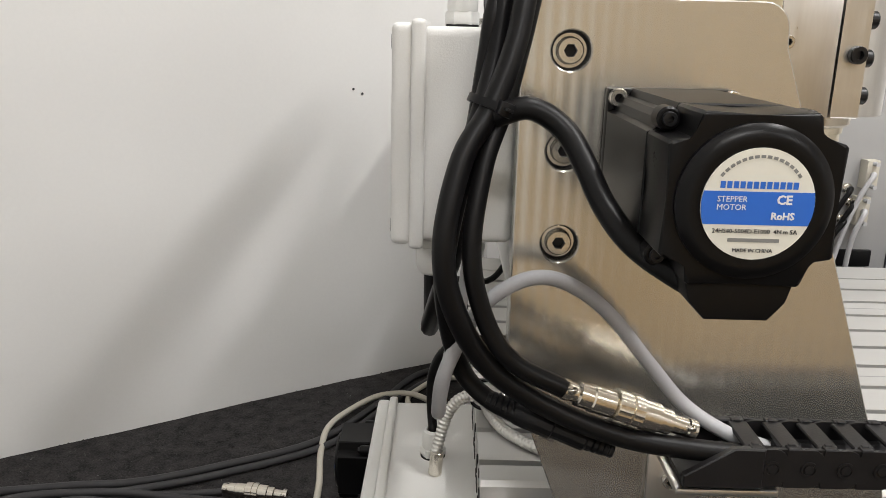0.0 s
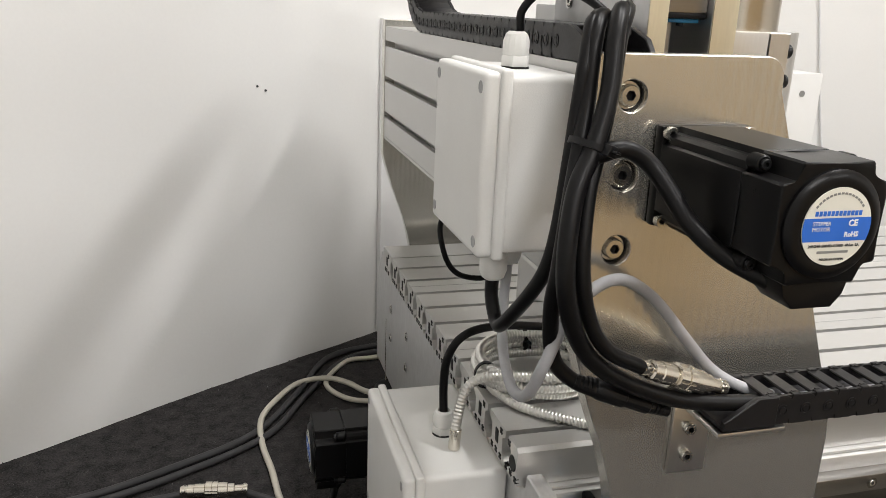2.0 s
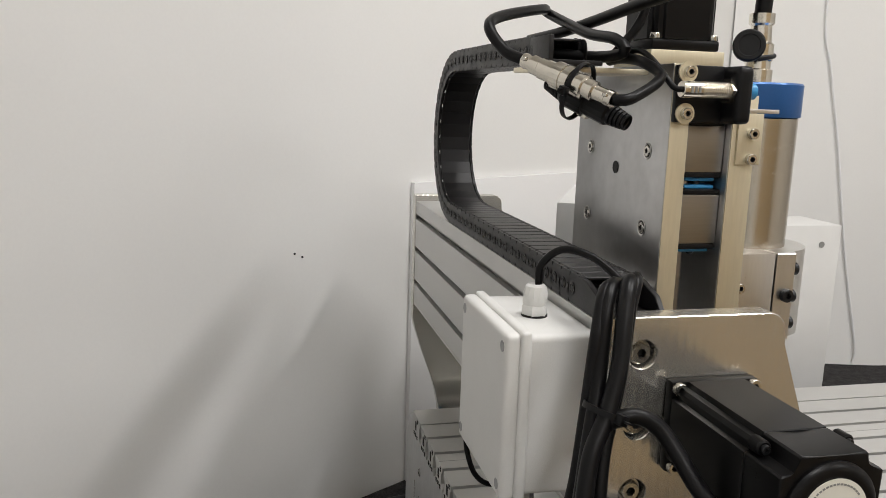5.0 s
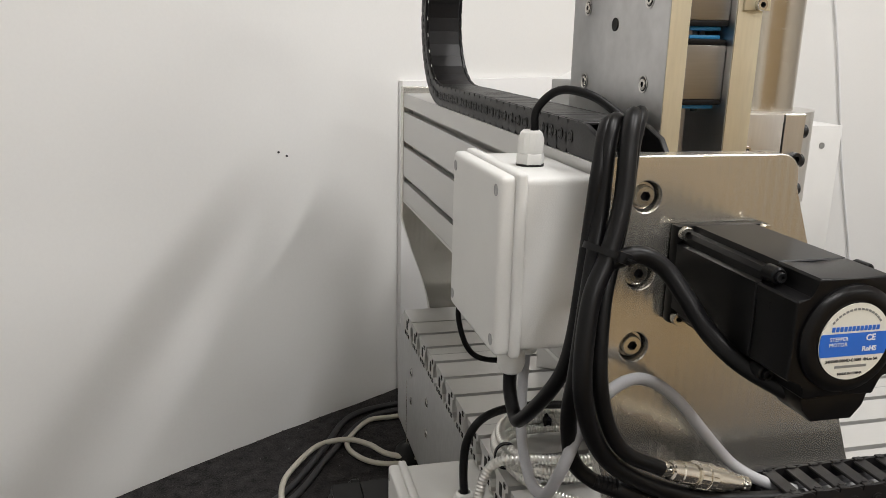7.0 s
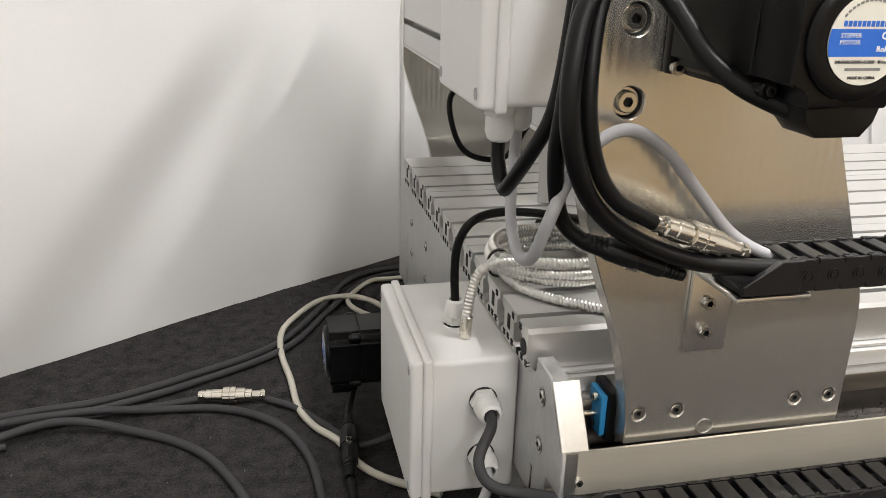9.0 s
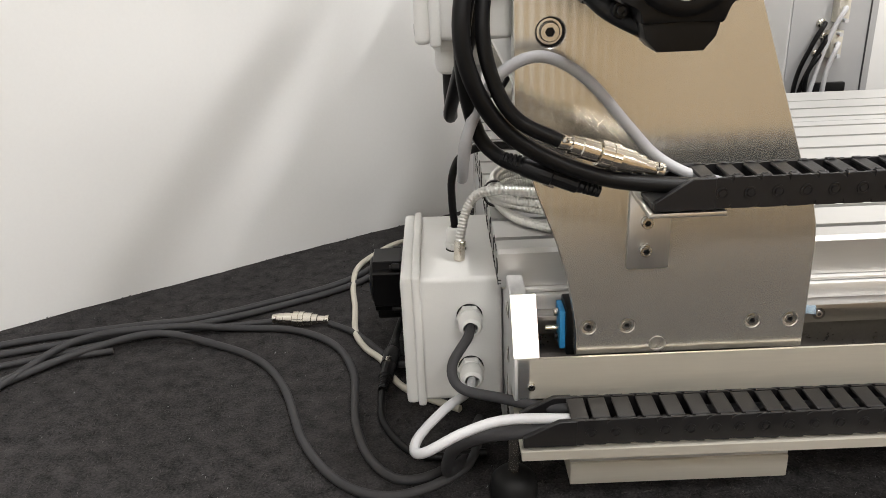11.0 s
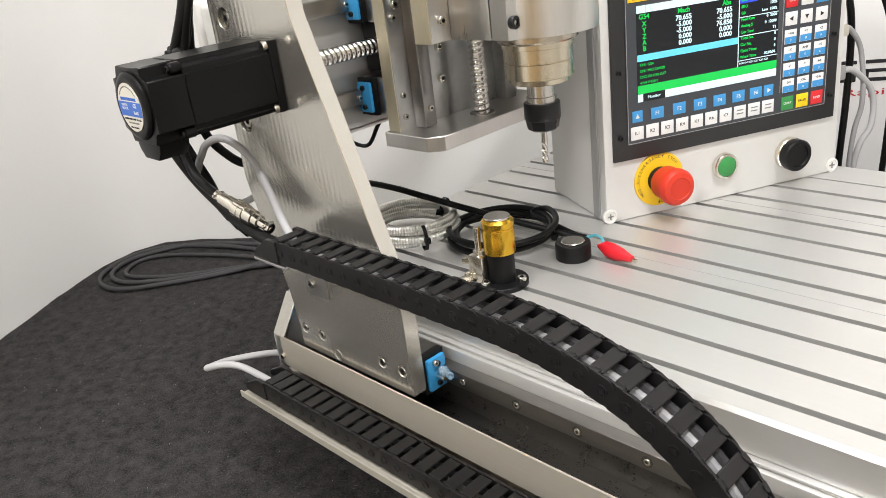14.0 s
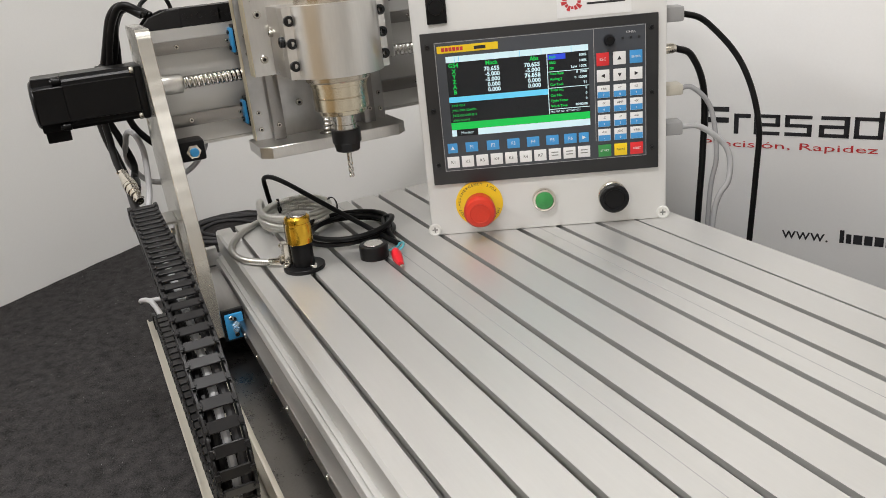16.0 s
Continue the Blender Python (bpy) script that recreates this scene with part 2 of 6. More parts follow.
def prism(bm, pts, plane, a, b, bev=0.0, seg=2):
    """A plate: the outline pts in plane 'xz', 'yz' or 'xy', from a to b across it."""
    put = {"xz": lambda p, h: (p[0], h, p[1]), "yz": lambda p, h: (h, p[0], p[1]), "xy": lambda p, h: (p[0], p[1], h)}[plane]
    lo = [bm.verts.new(put(p, a)) for p in pts]
    hi = [bm.verts.new(put(p, b)) for p in pts]
    n = len(pts)
    caps = [bm.faces.new(lo), bm.faces.new(hi[::-1])]
    for k in range(n):
        bm.faces.new((lo[k], hi[k], hi[(k + 1) % n], lo[(k + 1) % n]))
    if bev:
        edges = list({e for f in caps for e in f.edges})
        bmesh.ops.bevel(bm, geom=edges, offset=bev, segments=seg, profile=0.6, affect="EDGES")
    return bm


def spline(pts, step):
    """Points at even steps along a smooth curve through pts."""
    p = [Vector(q) for q in pts]
    p = [p[0] * 2 - p[1], *p, p[-1] * 2 - p[-2]]
    fine = []
    for i in range(1, len(p) - 2):
        a, b, c, d = p[i - 1: i + 3]
        for k in range(24):
            t = k / 24
            fine.append(0.5 * (2 * b + (c - a) * t + (2 * a - 5 * b + 4 * c - d) * t * t + (3 * b - a - 3 * c + d) * t ** 3))
    fine.append(p[-2])
    out, gone = [fine[0]], 0.0
    for a, b in zip(fine, fine[1:]):
        d = (b - a).length
        while d > 1e-9 and gone + d >= step:
            a = a + (b - a) * ((step - gone) / d)
            d, gone = (b - a).length, 0.0
            out.append(a)
        gone += d
    if (out[-1] - fine[-1]).length > step * 0.3:
        out.append(fine[-1])
    return out


def tube(bm, pts, r, n=10, step=0.004, rib=None):
    """A round cable along pts; rib: (depth, length) of a corrugated hose."""
    c = spline(pts, step)
    up = Vector((0.31, 0.2, 0.93))
    rings = []
    for i, q in enumerate(c):
        t = (c[min(i + 1, len(c) - 1)] - c[max(i - 1, 0)]).normalized()
        side = t.cross(up)
        if side.length < 1e-4:
            side = t.orthogonal()
        side.normalize()
        up = side.cross(t).normalized()
        rr = r if not rib else r * (1 + rib[0] * math.cos(2 * math.pi * i * step / rib[1]))
        rings.append([bm.verts.new(q + rr * (math.cos(2 * math.pi * k / n) * side + math.sin(2 * math.pi * k / n) * up)) for k in range(n)])
    for a, b in zip(rings, rings[1:]):
        for k in range(n):
            bm.faces.new((a[k], a[(k + 1) % n], b[(k + 1) % n], b[k]))
    bm.faces.new(rings[0][::-1])
    bm.faces.new(rings[-1])
    return bm


def finish(name, bm, material, angle=38):
    bmesh.ops.recalc_face_normals(bm, faces=bm.faces[:])
    for f in bm.faces:
        f.smooth = True
    for e in bm.edges:
        if len(e.link_faces) == 2 and e.calc_face_angle(0) > radians(angle):
            e.smooth = False
    me = bpy.data.meshes.new(name)
    bm.to_mesh(me)
    bm.free()
    me.materials.append(material)
    return me


PLACE = {}


def thing(name, at, label, category, group="", kind=""):
    ob = new(name)
    ob.empty_display_size = 0.02
    ob.location = at
    PLACE[ob] = Vector(at)
    return tagged(ob, label, category, group, kind)


def part(name, bm, material, parent=None, label="", m=None, angle=38):
    """Links bm, given in the world's metres (or in those of m), as one mesh under parent."""
    if m is not None:
        bm.transform(m)
    co = [v.co for v in bm.verts]
    c = Vector([(min(v[i] for v in co) + max(v[i] for v in co)) / 2 for i in range(3)])
    bm.transform(Matrix.Translation(-c))
    ob = new(name, finish(name, bm, material, angle))
    PLACE[ob] = c
    ob.location = c - (PLACE[parent] if parent else Vector())
    ob.parent = parent
    return tagged(ob, label) if label else ob


def placed(name, me, m, parent, label=""):
    """One more object on the mesh me, at the pose m of the world."""
    ob = new(name, me)
    PLACE[ob] = m.translation.copy()
    ob.parent = parent
    ob.matrix_basis = Matrix.Translation(-PLACE[parent]) @ m
    return tagged(ob, label) if label else ob


def bolt_mesh(name, r, h, material):
    """A socket head with a hexagonal recess painted black for its shade, head up along z."""
    bm = bmesh.new()
    hexr, n = r * 0.52, 24
    lathe(bm, [(r * 0.96, 0), (r, 0.0003), (r, h * 0.85), (r * 0.9, h), (hexr * 1.06, h)], n=n)
    top = [v for v in bm.verts if abs(v.co.z - h) < 1e-7 and v.co.to_2d().length < hexr * 1.1]
    top.sort(key=lambda v: math.atan2(v.co.y, v.co.x))
    low = []
    for v in top:
        a = math.atan2(v.co.y, v.co.x)
        k = hexr * math.cos(math.pi / 6) / math.cos((a % (math.pi / 3)) - math.pi / 6)
        low.append((k * math.cos(a), k * math.sin(a)))
    rim = [bm.verts.new((x, y, h)) for x, y in low]
    bot = [bm.verts.new((x, y, h * 0.35)) for x, y in low]
    for k in range(n):
        q = (k + 1) % n
        bm.faces.new((top[k], top[q], rim[q], rim[k]))
        bm.faces.new((rim[k], rim[q], bot[q], bot[k]))
    bm.faces.new(bot)
    bm.normal_update()
    # faces inside the socket take the second, black material as painted shade
    for f in bm.faces:
        c = f.calc_center_median()
        f.material_index = int(c.to_2d().length < hexr * 1.02 and c.z < h - 1e-5)
    me = finish(name, bm, material, 30)
    me.materials.append(BLACK_BOLT_AND_RECESS)
    return me


BOLT_BIG = bolt_mesh("bolt", 0.0062, 0.0055, ZINC)
BOLT_MID = bolt_mesh("bolt", 0.0042, 0.0042, ZINC)
BOLT_SMALL = bolt_mesh("bolt", 0.0028, 0.003, ZINC)
BOLT_FLUSH = bolt_mesh("bolt", 0.0038, 0.0032, ZINC)
BOLT_TINY = bolt_mesh("bolt", 0.0024, 0.0022, ZINC)
BOLT_DARK = bolt_mesh("bolt", 0.0055, 0.005, BLACK_BOLT_AND_RECESS)
BOLT_DARK_SMALL = bolt_mesh("bolt", 0.0026, 0.0022, BLACK_BOLT_AND_RECESS)


def bolt(me, at, axis, parent):
    return placed("bolt", me, Matrix.Translation(at) @ aim(axis), parent)


def letters(name, text, size, m, material, parent, label="", align="CENTER", bold=0.0):
    """Words in the built-in font, in the plane of m, as a thin mesh."""
    cu = bpy.data.curves.new(name, "FONT")
    cu.body, cu.size, cu.align_x, cu.align_y, cu.extrude, cu.resolution_u = text, size, align, "CENTER", 0.00012, 2
    cu.offset = bold
    tmp = new(name, cu)
    bpy.context.view_layer.update()
    me = bpy.data.meshes.new_from_object(tmp.evaluated_get(bpy.context.evaluated_depsgraph_get()))
    bpy.data.objects.remove(tmp)
    me.materials.clear()
    me.materials.append(material)
    return placed(name, me, m, parent, label)


def frame_of(origin, right, up):
    """A pose whose x goes right and whose y goes up, as a picture's plane."""
    r, u = Vector(right).normalized(), Vector(up).normalized()
    n = r.cross(u)
    return Matrix.Translation(origin) @ Matrix((r, u, n)).transposed().to_4x4()


B = bmesh.new

# ---- the room ----
FLOOR, TOP = -0.083, 0.138


def plane_grid(bm, x0, x1, y0, y1, nx, ny, height):
    vs = [[bm.verts.new((x0 + (x1 - x0) * i / nx, y0 + (y1 - y0) * j / ny, 0)) for j in range(ny + 1)] for i in range(nx + 1)]
    for row in vs:
        for v in row:
            v.co.z = height(v.co.x, v.co.y)
    for i in range(nx):
        for j in range(ny):
            bm.faces.new((vs[i][j], vs[i + 1][j], vs[i + 1][j + 1], vs[i][j + 1]))
    return bm


# unseen floor, split into warm and grey halves to tint the plate's reflection
floor = tagged(part("floor", box(B(), (0.05, -4.2, -0.95), (4.2, 2.2, -0.9)), ROOM_FLOOR), "unseen warm brown floor, added for the side plate's golden reflection", "floor", kind="structure")
tagged(part("floor_west", box(B(), (-3.2, -4.2, -0.95), (0.048, 2.2, -0.9)), PALE_FLOOR), "unseen pale grey floor, added for the side plate's grey reflection", "floor", kind="structure")
table = thing("display_table", (0.3, 0.2, -0.9), "black carpeted display table under the machine", "table")
part("carpet", plane_grid(B(), -1.0, 1.75, -0.72, 1.3, 190, 140, lambda x, y: FLOOR + (0.0022 * noise.noise((x * 6, y * 6, 0)) + 0.0012 * noise.noise((x * 23, y * 23, 3)))), CARPET, table, "black needle-felt carpet with pale lint")
part("skirt", box(B(), (-0.99, -0.715, -0.9), (1.74, 1.295, FLOOR - 0.006), 0.004), CARPET, table)



def pile(count, x0, x1, y0, y1, long, wide, rise):
    """Loose felt fibres, each a thin bent sliver."""
    bm, rnd = B(), random.Random(4)
    for _ in range(count):
        x, y, a, s = rnd.uniform(x0, x1), rnd.uniform(y0, y1), rnd.uniform(0, 6.283), rnd.uniform(0.5, 1.3)
        z = FLOOR + 0.0022 * noise.noise((x * 6, y * 6, 0)) + 0.0012 * noise.noise((x * 23, y * 23, 3))
        dx, dy = math.cos(a) * long * s, math.sin(a) * long * s
        wx, wy = -math.sin(a) * wide, math.cos(a) * wide
        up = rise * rnd.uniform(0.2, 1.0)
        p = [bm.verts.new(q) for q in ((x - wx, y - wy, z - 0.0003), (x + wx, y + wy, z - 0.0003), (x + dx * 0.6 + wx, y + dy * 0.6 + wy, z + up), (x + dx, y + dy, z + up * 0.7))]
        bm.faces.new((p[0], p[1], p[2]))
        bm.faces.new((p[0], p[2], p[3]))
    return bm


tagged(part("carpet_pile", pile(60000, -0.84, 0.7, -0.45, 0.8, 0.0045, 0.00022, 0.0018), FIBRE), "loose black felt fibres of the carpet", "carpet pile", kind="stuff")
tagged(part("lint", pile(900, -0.84, 0.7, -0.45, 0.75, 0.0022, 0.00025, 0.0022), LINT), "pale lint specks on the carpet", "lint", kind="stuff")

# a bent white partition beside the machine
# the last two points are unseen, added to whiten the plate's reflection
RUN = [(1.97, 1.983), (1.0, 1.3955), (-0.005, 0.7865), (-0.26, 0.632), (-0.5, 0.478), (-0.64, 0.38), (-0.78, 0.29), (-0.835, 0.24), (-0.852, 0.18), (-0.835, 0.11), (-0.77, 0.0), (-0.68, -0.13), (-0.57, -0.28), (-0.44, -0.47), (-0.3, -0.68), (-0.19, -0.84), (-0.08, -1.0)]


def partition(run, thick, z0, z1):
    bm = B()
    pts = [Vector((*p, 0)) for p in run]
    outer = []
    for i, p in enumerate(pts):
        t = (pts[min(i + 1, len(pts) - 1)] - pts[max(i - 1, 0)]).normalized()
        outer.append(p + Vector((t.y, -t.x, 0)) * -thick if t.cross(Z3).dot(Vector((0.3, 0.2, 0)) - p) > 0 else p + Vector((t.y, -t.x, 0)) * thick)
    prism(bm, [p.to_2d() for p in pts] + [p.to_2d() for p in outer[::-1]], "xy", z0, z1)
    return bm


wall_west = tagged(part("wall_west", partition(RUN, 0.02, -0.9, 1.5), WALL, angle=60), "smooth white bent display partition behind the machine", "wall", kind="structure")
tagged(part("wall_north", box(B(), (-3.2, 2.1, -0.9), (4.2, 2.2, 2.15)), WALL), "plain white back wall", "wall", kind="structure")
# unseen south wall, its beige and white halves added for the same reflection
tagged(part("wall_south", box(B(), (0.2, -4.2, -0.9), (4.2, -4.1, 2.15)), BEIGE_WALL), "unseen warm beige wall, added for the side plate's golden reflection", "wall", kind="structure")
tagged(part("wall_south_west", box(B(), (-3.2, -4.2, -0.9), (0.198, -4.1, 2.15)), WALL), "unseen white wall, added for the side plate's grey reflection", "wall", kind="structure")
tagged(part("wall_east", box(B(), (4.1, -4.1, -0.9), (4.2, 2.1, 2.15)), WALL), "plain white side wall", "wall", kind="structure")
tagged(part("wall_far_west", box(B(), (-3.2, -4.1, -0.9), (-3.1, 2.1, 2.15)), WALL), "plain white side wall", "wall", kind="structure")
tagged(part("ceiling", box(B(), (-3.2, -4.2, 2.15), (4.2, 2.2, 2.25)), CEILING), "pale painted ceiling", "ceiling", kind="structure")
for eye, sx, sy, watts in LAMPS:
    fix = thing("ceiling_light", (eye[0], eye[1], 2.15), "flat white ceiling light panel", "ceiling light", "lights on the ceiling")
    part("housing", box(B(), (eye[0] - sx / 2 - 0.03, eye[1] - sy / 2 - 0.03, 2.1), (eye[0] + sx / 2 + 0.03, eye[1] + sy / 2 + 0.03, 2.15), 0.004), CABINET_WHITE, fix)

tagged(part("wall_return", prism(B(), [(0.866, 1.308), (2.2, 1.0), (2.205, 1.02), (0.9, 1.3215)], "xy", -0.9, 1.5), WALL), "short white partition return beside the machine", "wall", kind="structure")

# two small screw holes in the partition
hole_at = Vector((-0.174, 0.674, 0.326))
for dx, dz in ((0.0, 0.0), (0.011, -0.006)):
    t = Vector((0.855, 0.519, 0))
    n = Vector((0.519, -0.855, 0))
    foot = Vector((-0.26, 0.632, 0)) + t * ((Vector((hole_at.x + dx, hole_at.y + dx * 0.6, 0)) - Vector((-0.26, 0.632, 0))).dot(t))
    part("screw_hole", rod(B(), (foot.x, foot.y, hole_at.z + dz), (foot.x + n.x * 0.0012, foot.y + n.y * 0.0012, hole_at.z + dz), 0.0016, 10), INK, wall_west, "small dark screw hole")

# ---- the bed of the router ----
bed = thing("router_bed", (0.5, 0.3, FLOOR), "silver aluminium router bed with T-slots on rubber feet", "cnc router bed")
PITCH, SLOT0, X0, X1 = 0.0427, 0.079, -0.03, 1.25
edges = [0.0555] + [SLOT0 + PITCH * k for k in range(11)] + [0.56]


def plank(y0, y1, first, last):
    """One land of the T-slotted top, with its lips and webs; its end is solid."""
    g, t = 0.0033, 0.004
    a, b = y0 + (0 if first else g), y1 - (0 if last else g)
    if first or last:
        pts = [(a, TOP - 0.003), (a + 0.003, TOP), (b, TOP), (b, TOP - 0.006), (b - 0.006, TOP - 0.009), (b - 0.006, TOP - 0.022), (b, TOP - 0.026), (b, TOP - 0.03), (a, TOP - 0.03)]
        if last:
            pts = [(y0 + y1 - y, z) for y, z in pts]
            pts = [(y, z) for y, z in pts]
    else:
        pts = [(a, TOP), (b, TOP), (b, TOP - 0.006), (b - 0.006, TOP - 0.009), (b - 0.006, TOP - 0.022), (b, TOP - 0.026), (b, TOP - 0.03),
               (a, TOP - 0.03), (a, TOP - 0.026), (a + 0.006, TOP - 0.022), (a + 0.006, TOP - 0.009), (a, TOP - 0.006)]
    return prism(B(), pts, "yz", X0, X1)


for i, (a, b) in enumerate(zip(edges, edges[1:])):
    pk = part("plank", plank(a, b, i == 0, i == len(edges) - 2), ANODIZED, bed)
    mid = (a + b) / 2
    # black blocks on the solid end stand in for shade inside its hollows
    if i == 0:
        part("cavity", rod(B(), (X0 - 0.0006, mid - 0.003, TOP - 0.016), (X0 + 0.002, mid - 0.003, TOP - 0.016), 0.0062, 20), RUBBER_AND_SHADE, pk)
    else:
        part("cavity", box(B(), (X0 - 0.0006, mid - 0.0036, TOP - 0.0195), (X0 + 0.002, mid + 0.0036, TOP - 0.0075), 0.0016), RUBBER_AND_SHADE, pk)
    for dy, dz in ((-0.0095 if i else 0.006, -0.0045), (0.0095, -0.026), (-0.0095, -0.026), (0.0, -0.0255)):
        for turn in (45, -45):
            part("cavity", box(B(), (-0.0006, -0.0029, -0.0009), (0.002, 0.0029, 0.0009)), RUBBER_AND_SHADE, pk, m=Matrix.Translation((X0 + (0.0 if turn > 0 else 0.0001), mid + dy, TOP + dz)) @ Matrix.Rotation(radians(turn), 4, "X"))
part("slot_floor", box(B(), (X0 + 0.003, 0.06, TOP - 0.034), (X1 - 0.003, 0.556, TOP - 0.0302)), ALU_X, bed)
for y in (SLOT0 + PITCH * 3.5, SLOT0 + PITCH * 7.5):
    part("seam", box(B(), (X0, y - 0.0003, TOP - 0.002), (X1, y + 0.0003, TOP + 0.0002)), CABINET_GREY, bed, "fine joint between two profiles")

# side profile below the top, its ledge and the rail
for near in (True, False):
    s = (lambda y: y) if near else (lambda y: 0.6155 - y)
    def band(y0, y1, z0, z1, bev=0.001):
        lo, hi = sorted((s(y0), s(y1)))
        return box(B(), (X0 + 0.01, lo, z0), (X1, hi, z1), bev)
    part("side_groove", band(0.0585, 0.08, 0.104, 0.108), DARK_STEEL, bed)
    part("side_profile", band(0.046, 0.085, 0.09, 0.1045, 0.003), ANODIZED, bed)
    part("side_profile", band(0.0505, 0.085, 0.02, 0.0898), ANODIZED, bed)
    part("side_web", band(0.05, 0.06, 0.105, 0.1075), ANODIZED, bed)
    part("rail", band(0.034, 0.0503, 0.0775, 0.0925, 0.0012), RAIL, bed, "dark steel linear guide rail")
    part("rail_plate", band(0.043, 0.0502, 0.02, 0.077), DARK_STEEL, bed)
    for k in range(17):
        x = 0.028 + 0.06 * k
        part("rail_hole", rod(B(), (x, s(0.0338), 0.085), (x, s(0.038), 0.085), 0.0048, 16), DARK_STEEL, bed)
        bolt(BOLT_SMALL, (x, s(0.0361), 0.085), (0, -1 if near else 1, 0), bed)

# near side: dust trough, chain tray, end bracket
part("trough_front", prism(B(), [(-0.0065, 0.047), (-0.0065, 0.08), (-0.0045, 0.08), (-0.0045, 0.0495), (0.004, 0.0495), (0.004, 0.047)], "yz", -0.022, X1, 0.0003, 1), ALU_X, bed)
part("trough_bottom", box(B(), (-0.0118, 0.0042, 0.0468), (X1, 0.0428, 0.0492)), DARK_STEEL, bed, "dark steel trough bottom")
part("chain_tray", prism(B(), [(-0.057, 0.0315), (-0.057, 0.0385), (-0.0555, 0.0385), (-0.0555, 0.0345), (0.02, 0.0345), (0.02, 0.0315)], "yz", -0.024, X1, 0.0003, 1), ALU_X, bed)
part("end_plate", prism(B(), [(-0.0065, 0.046), (-0.0065, 0.079), (0.019, 0.117), (0.024, 0.12), (0.05, 0.12), (0.05, 0.1075), (0.5655, 0.1075), (0.5655, 0.12), (0.5915, 0.12), (0.5965, 0.117), (0.622, 0.079), (0.622, -0.045), (0.09, -0.045), (0.09, 0.01), (0.02, 0.01), (0.02, 0.046)], "yz", -0.0245, -0.0125, 0.0008, 1), END_PLATE, bed, "grey milled aluminium end plate")
part("end_bracket", prism(B(), [(-0.0063, 0.0808), (0.0185, 0.1185), (0.021, 0.1165), (-0.0035, 0.0795)], "yz", -0.0246, -0.006, 0.0004, 1), BRUSHED, bed)
for y, z in ((0.036, 0.098), (0.036, 0.06), (0.44, 0.06), (0.44, 0.02), (0.53, 0.06), (0.53, 0.02)):
    part("counterbore", lathe(B(), [(0.0048, 0.0002), (0.0064, 0.0002), (0.0068, 0.0005), (0.0064, 0.0007), (0.0048, 0.0003)], (-0.0246, y, z), (-1, 0, 0), 28), ALU, bed)
    # black disc on the uncut face paints the shade round the bolt head
    part("bore_disc", rod(B(), (-0.0248, y, z), (-0.0235, y, z), 0.0063, 24), RUBBER_AND_SHADE, bed)
    bolt(BOLT_MID, (-0.0213, y, z), (-1, 0, 0), bed)
bolt(BOLT_SMALL, (-0.012, -0.0066, 0.058), (0, -1, 0), bed)
bolt(BOLT_SMALL, (0.9, -0.0066, 0.058), (0, -1, 0), bed)
part("cross_member", box(B(), (0.0175, -0.0066, -0.0305), (0.181, 0.62, -0.0115), 0.001), ALU_X, bed)
part("cross_member", box(B(), (0.0175, -0.005, -0.0112), (0.181, 0.62, 0.0313), 0.001), ANODIZED, bed)
part("cross_member", box(B(), (0.95, -0.005, -0.0112), (1.11, 0.62, 0.0313), 0.001), ANODIZED, bed)
part("under_pan", box(B(), (0.0, 0.06, 0.0), (X1, 0.56, 0.018)), DARK_STEEL, bed)
for x, y in ((-0.02, 0.048), (-0.02, 0.56), (1.2, 0.048), (1.2, 0.56)):
    ft = part("foot", lathe(B(), [(0, 0), (0.0195, 0), (0.0205, 0.004), (0.0185, 0.018), (0.013, 0.024), (0.006, 0.026), (0, 0.026)], (x, y, FLOOR)), RUBBER_AND_SHADE, bed, "round black rubber foot")
    part("stud", rod(B(), (x, y, FLOOR + 0.024), (x, y, 0.035), 0.005, 14), ZINC, ft)
part("foot_beam", box(B(), (-0.0122, 0.0, 0.0), (0.0172, 0.62, 0.0312), 0.001), DARK_STEEL, bed)


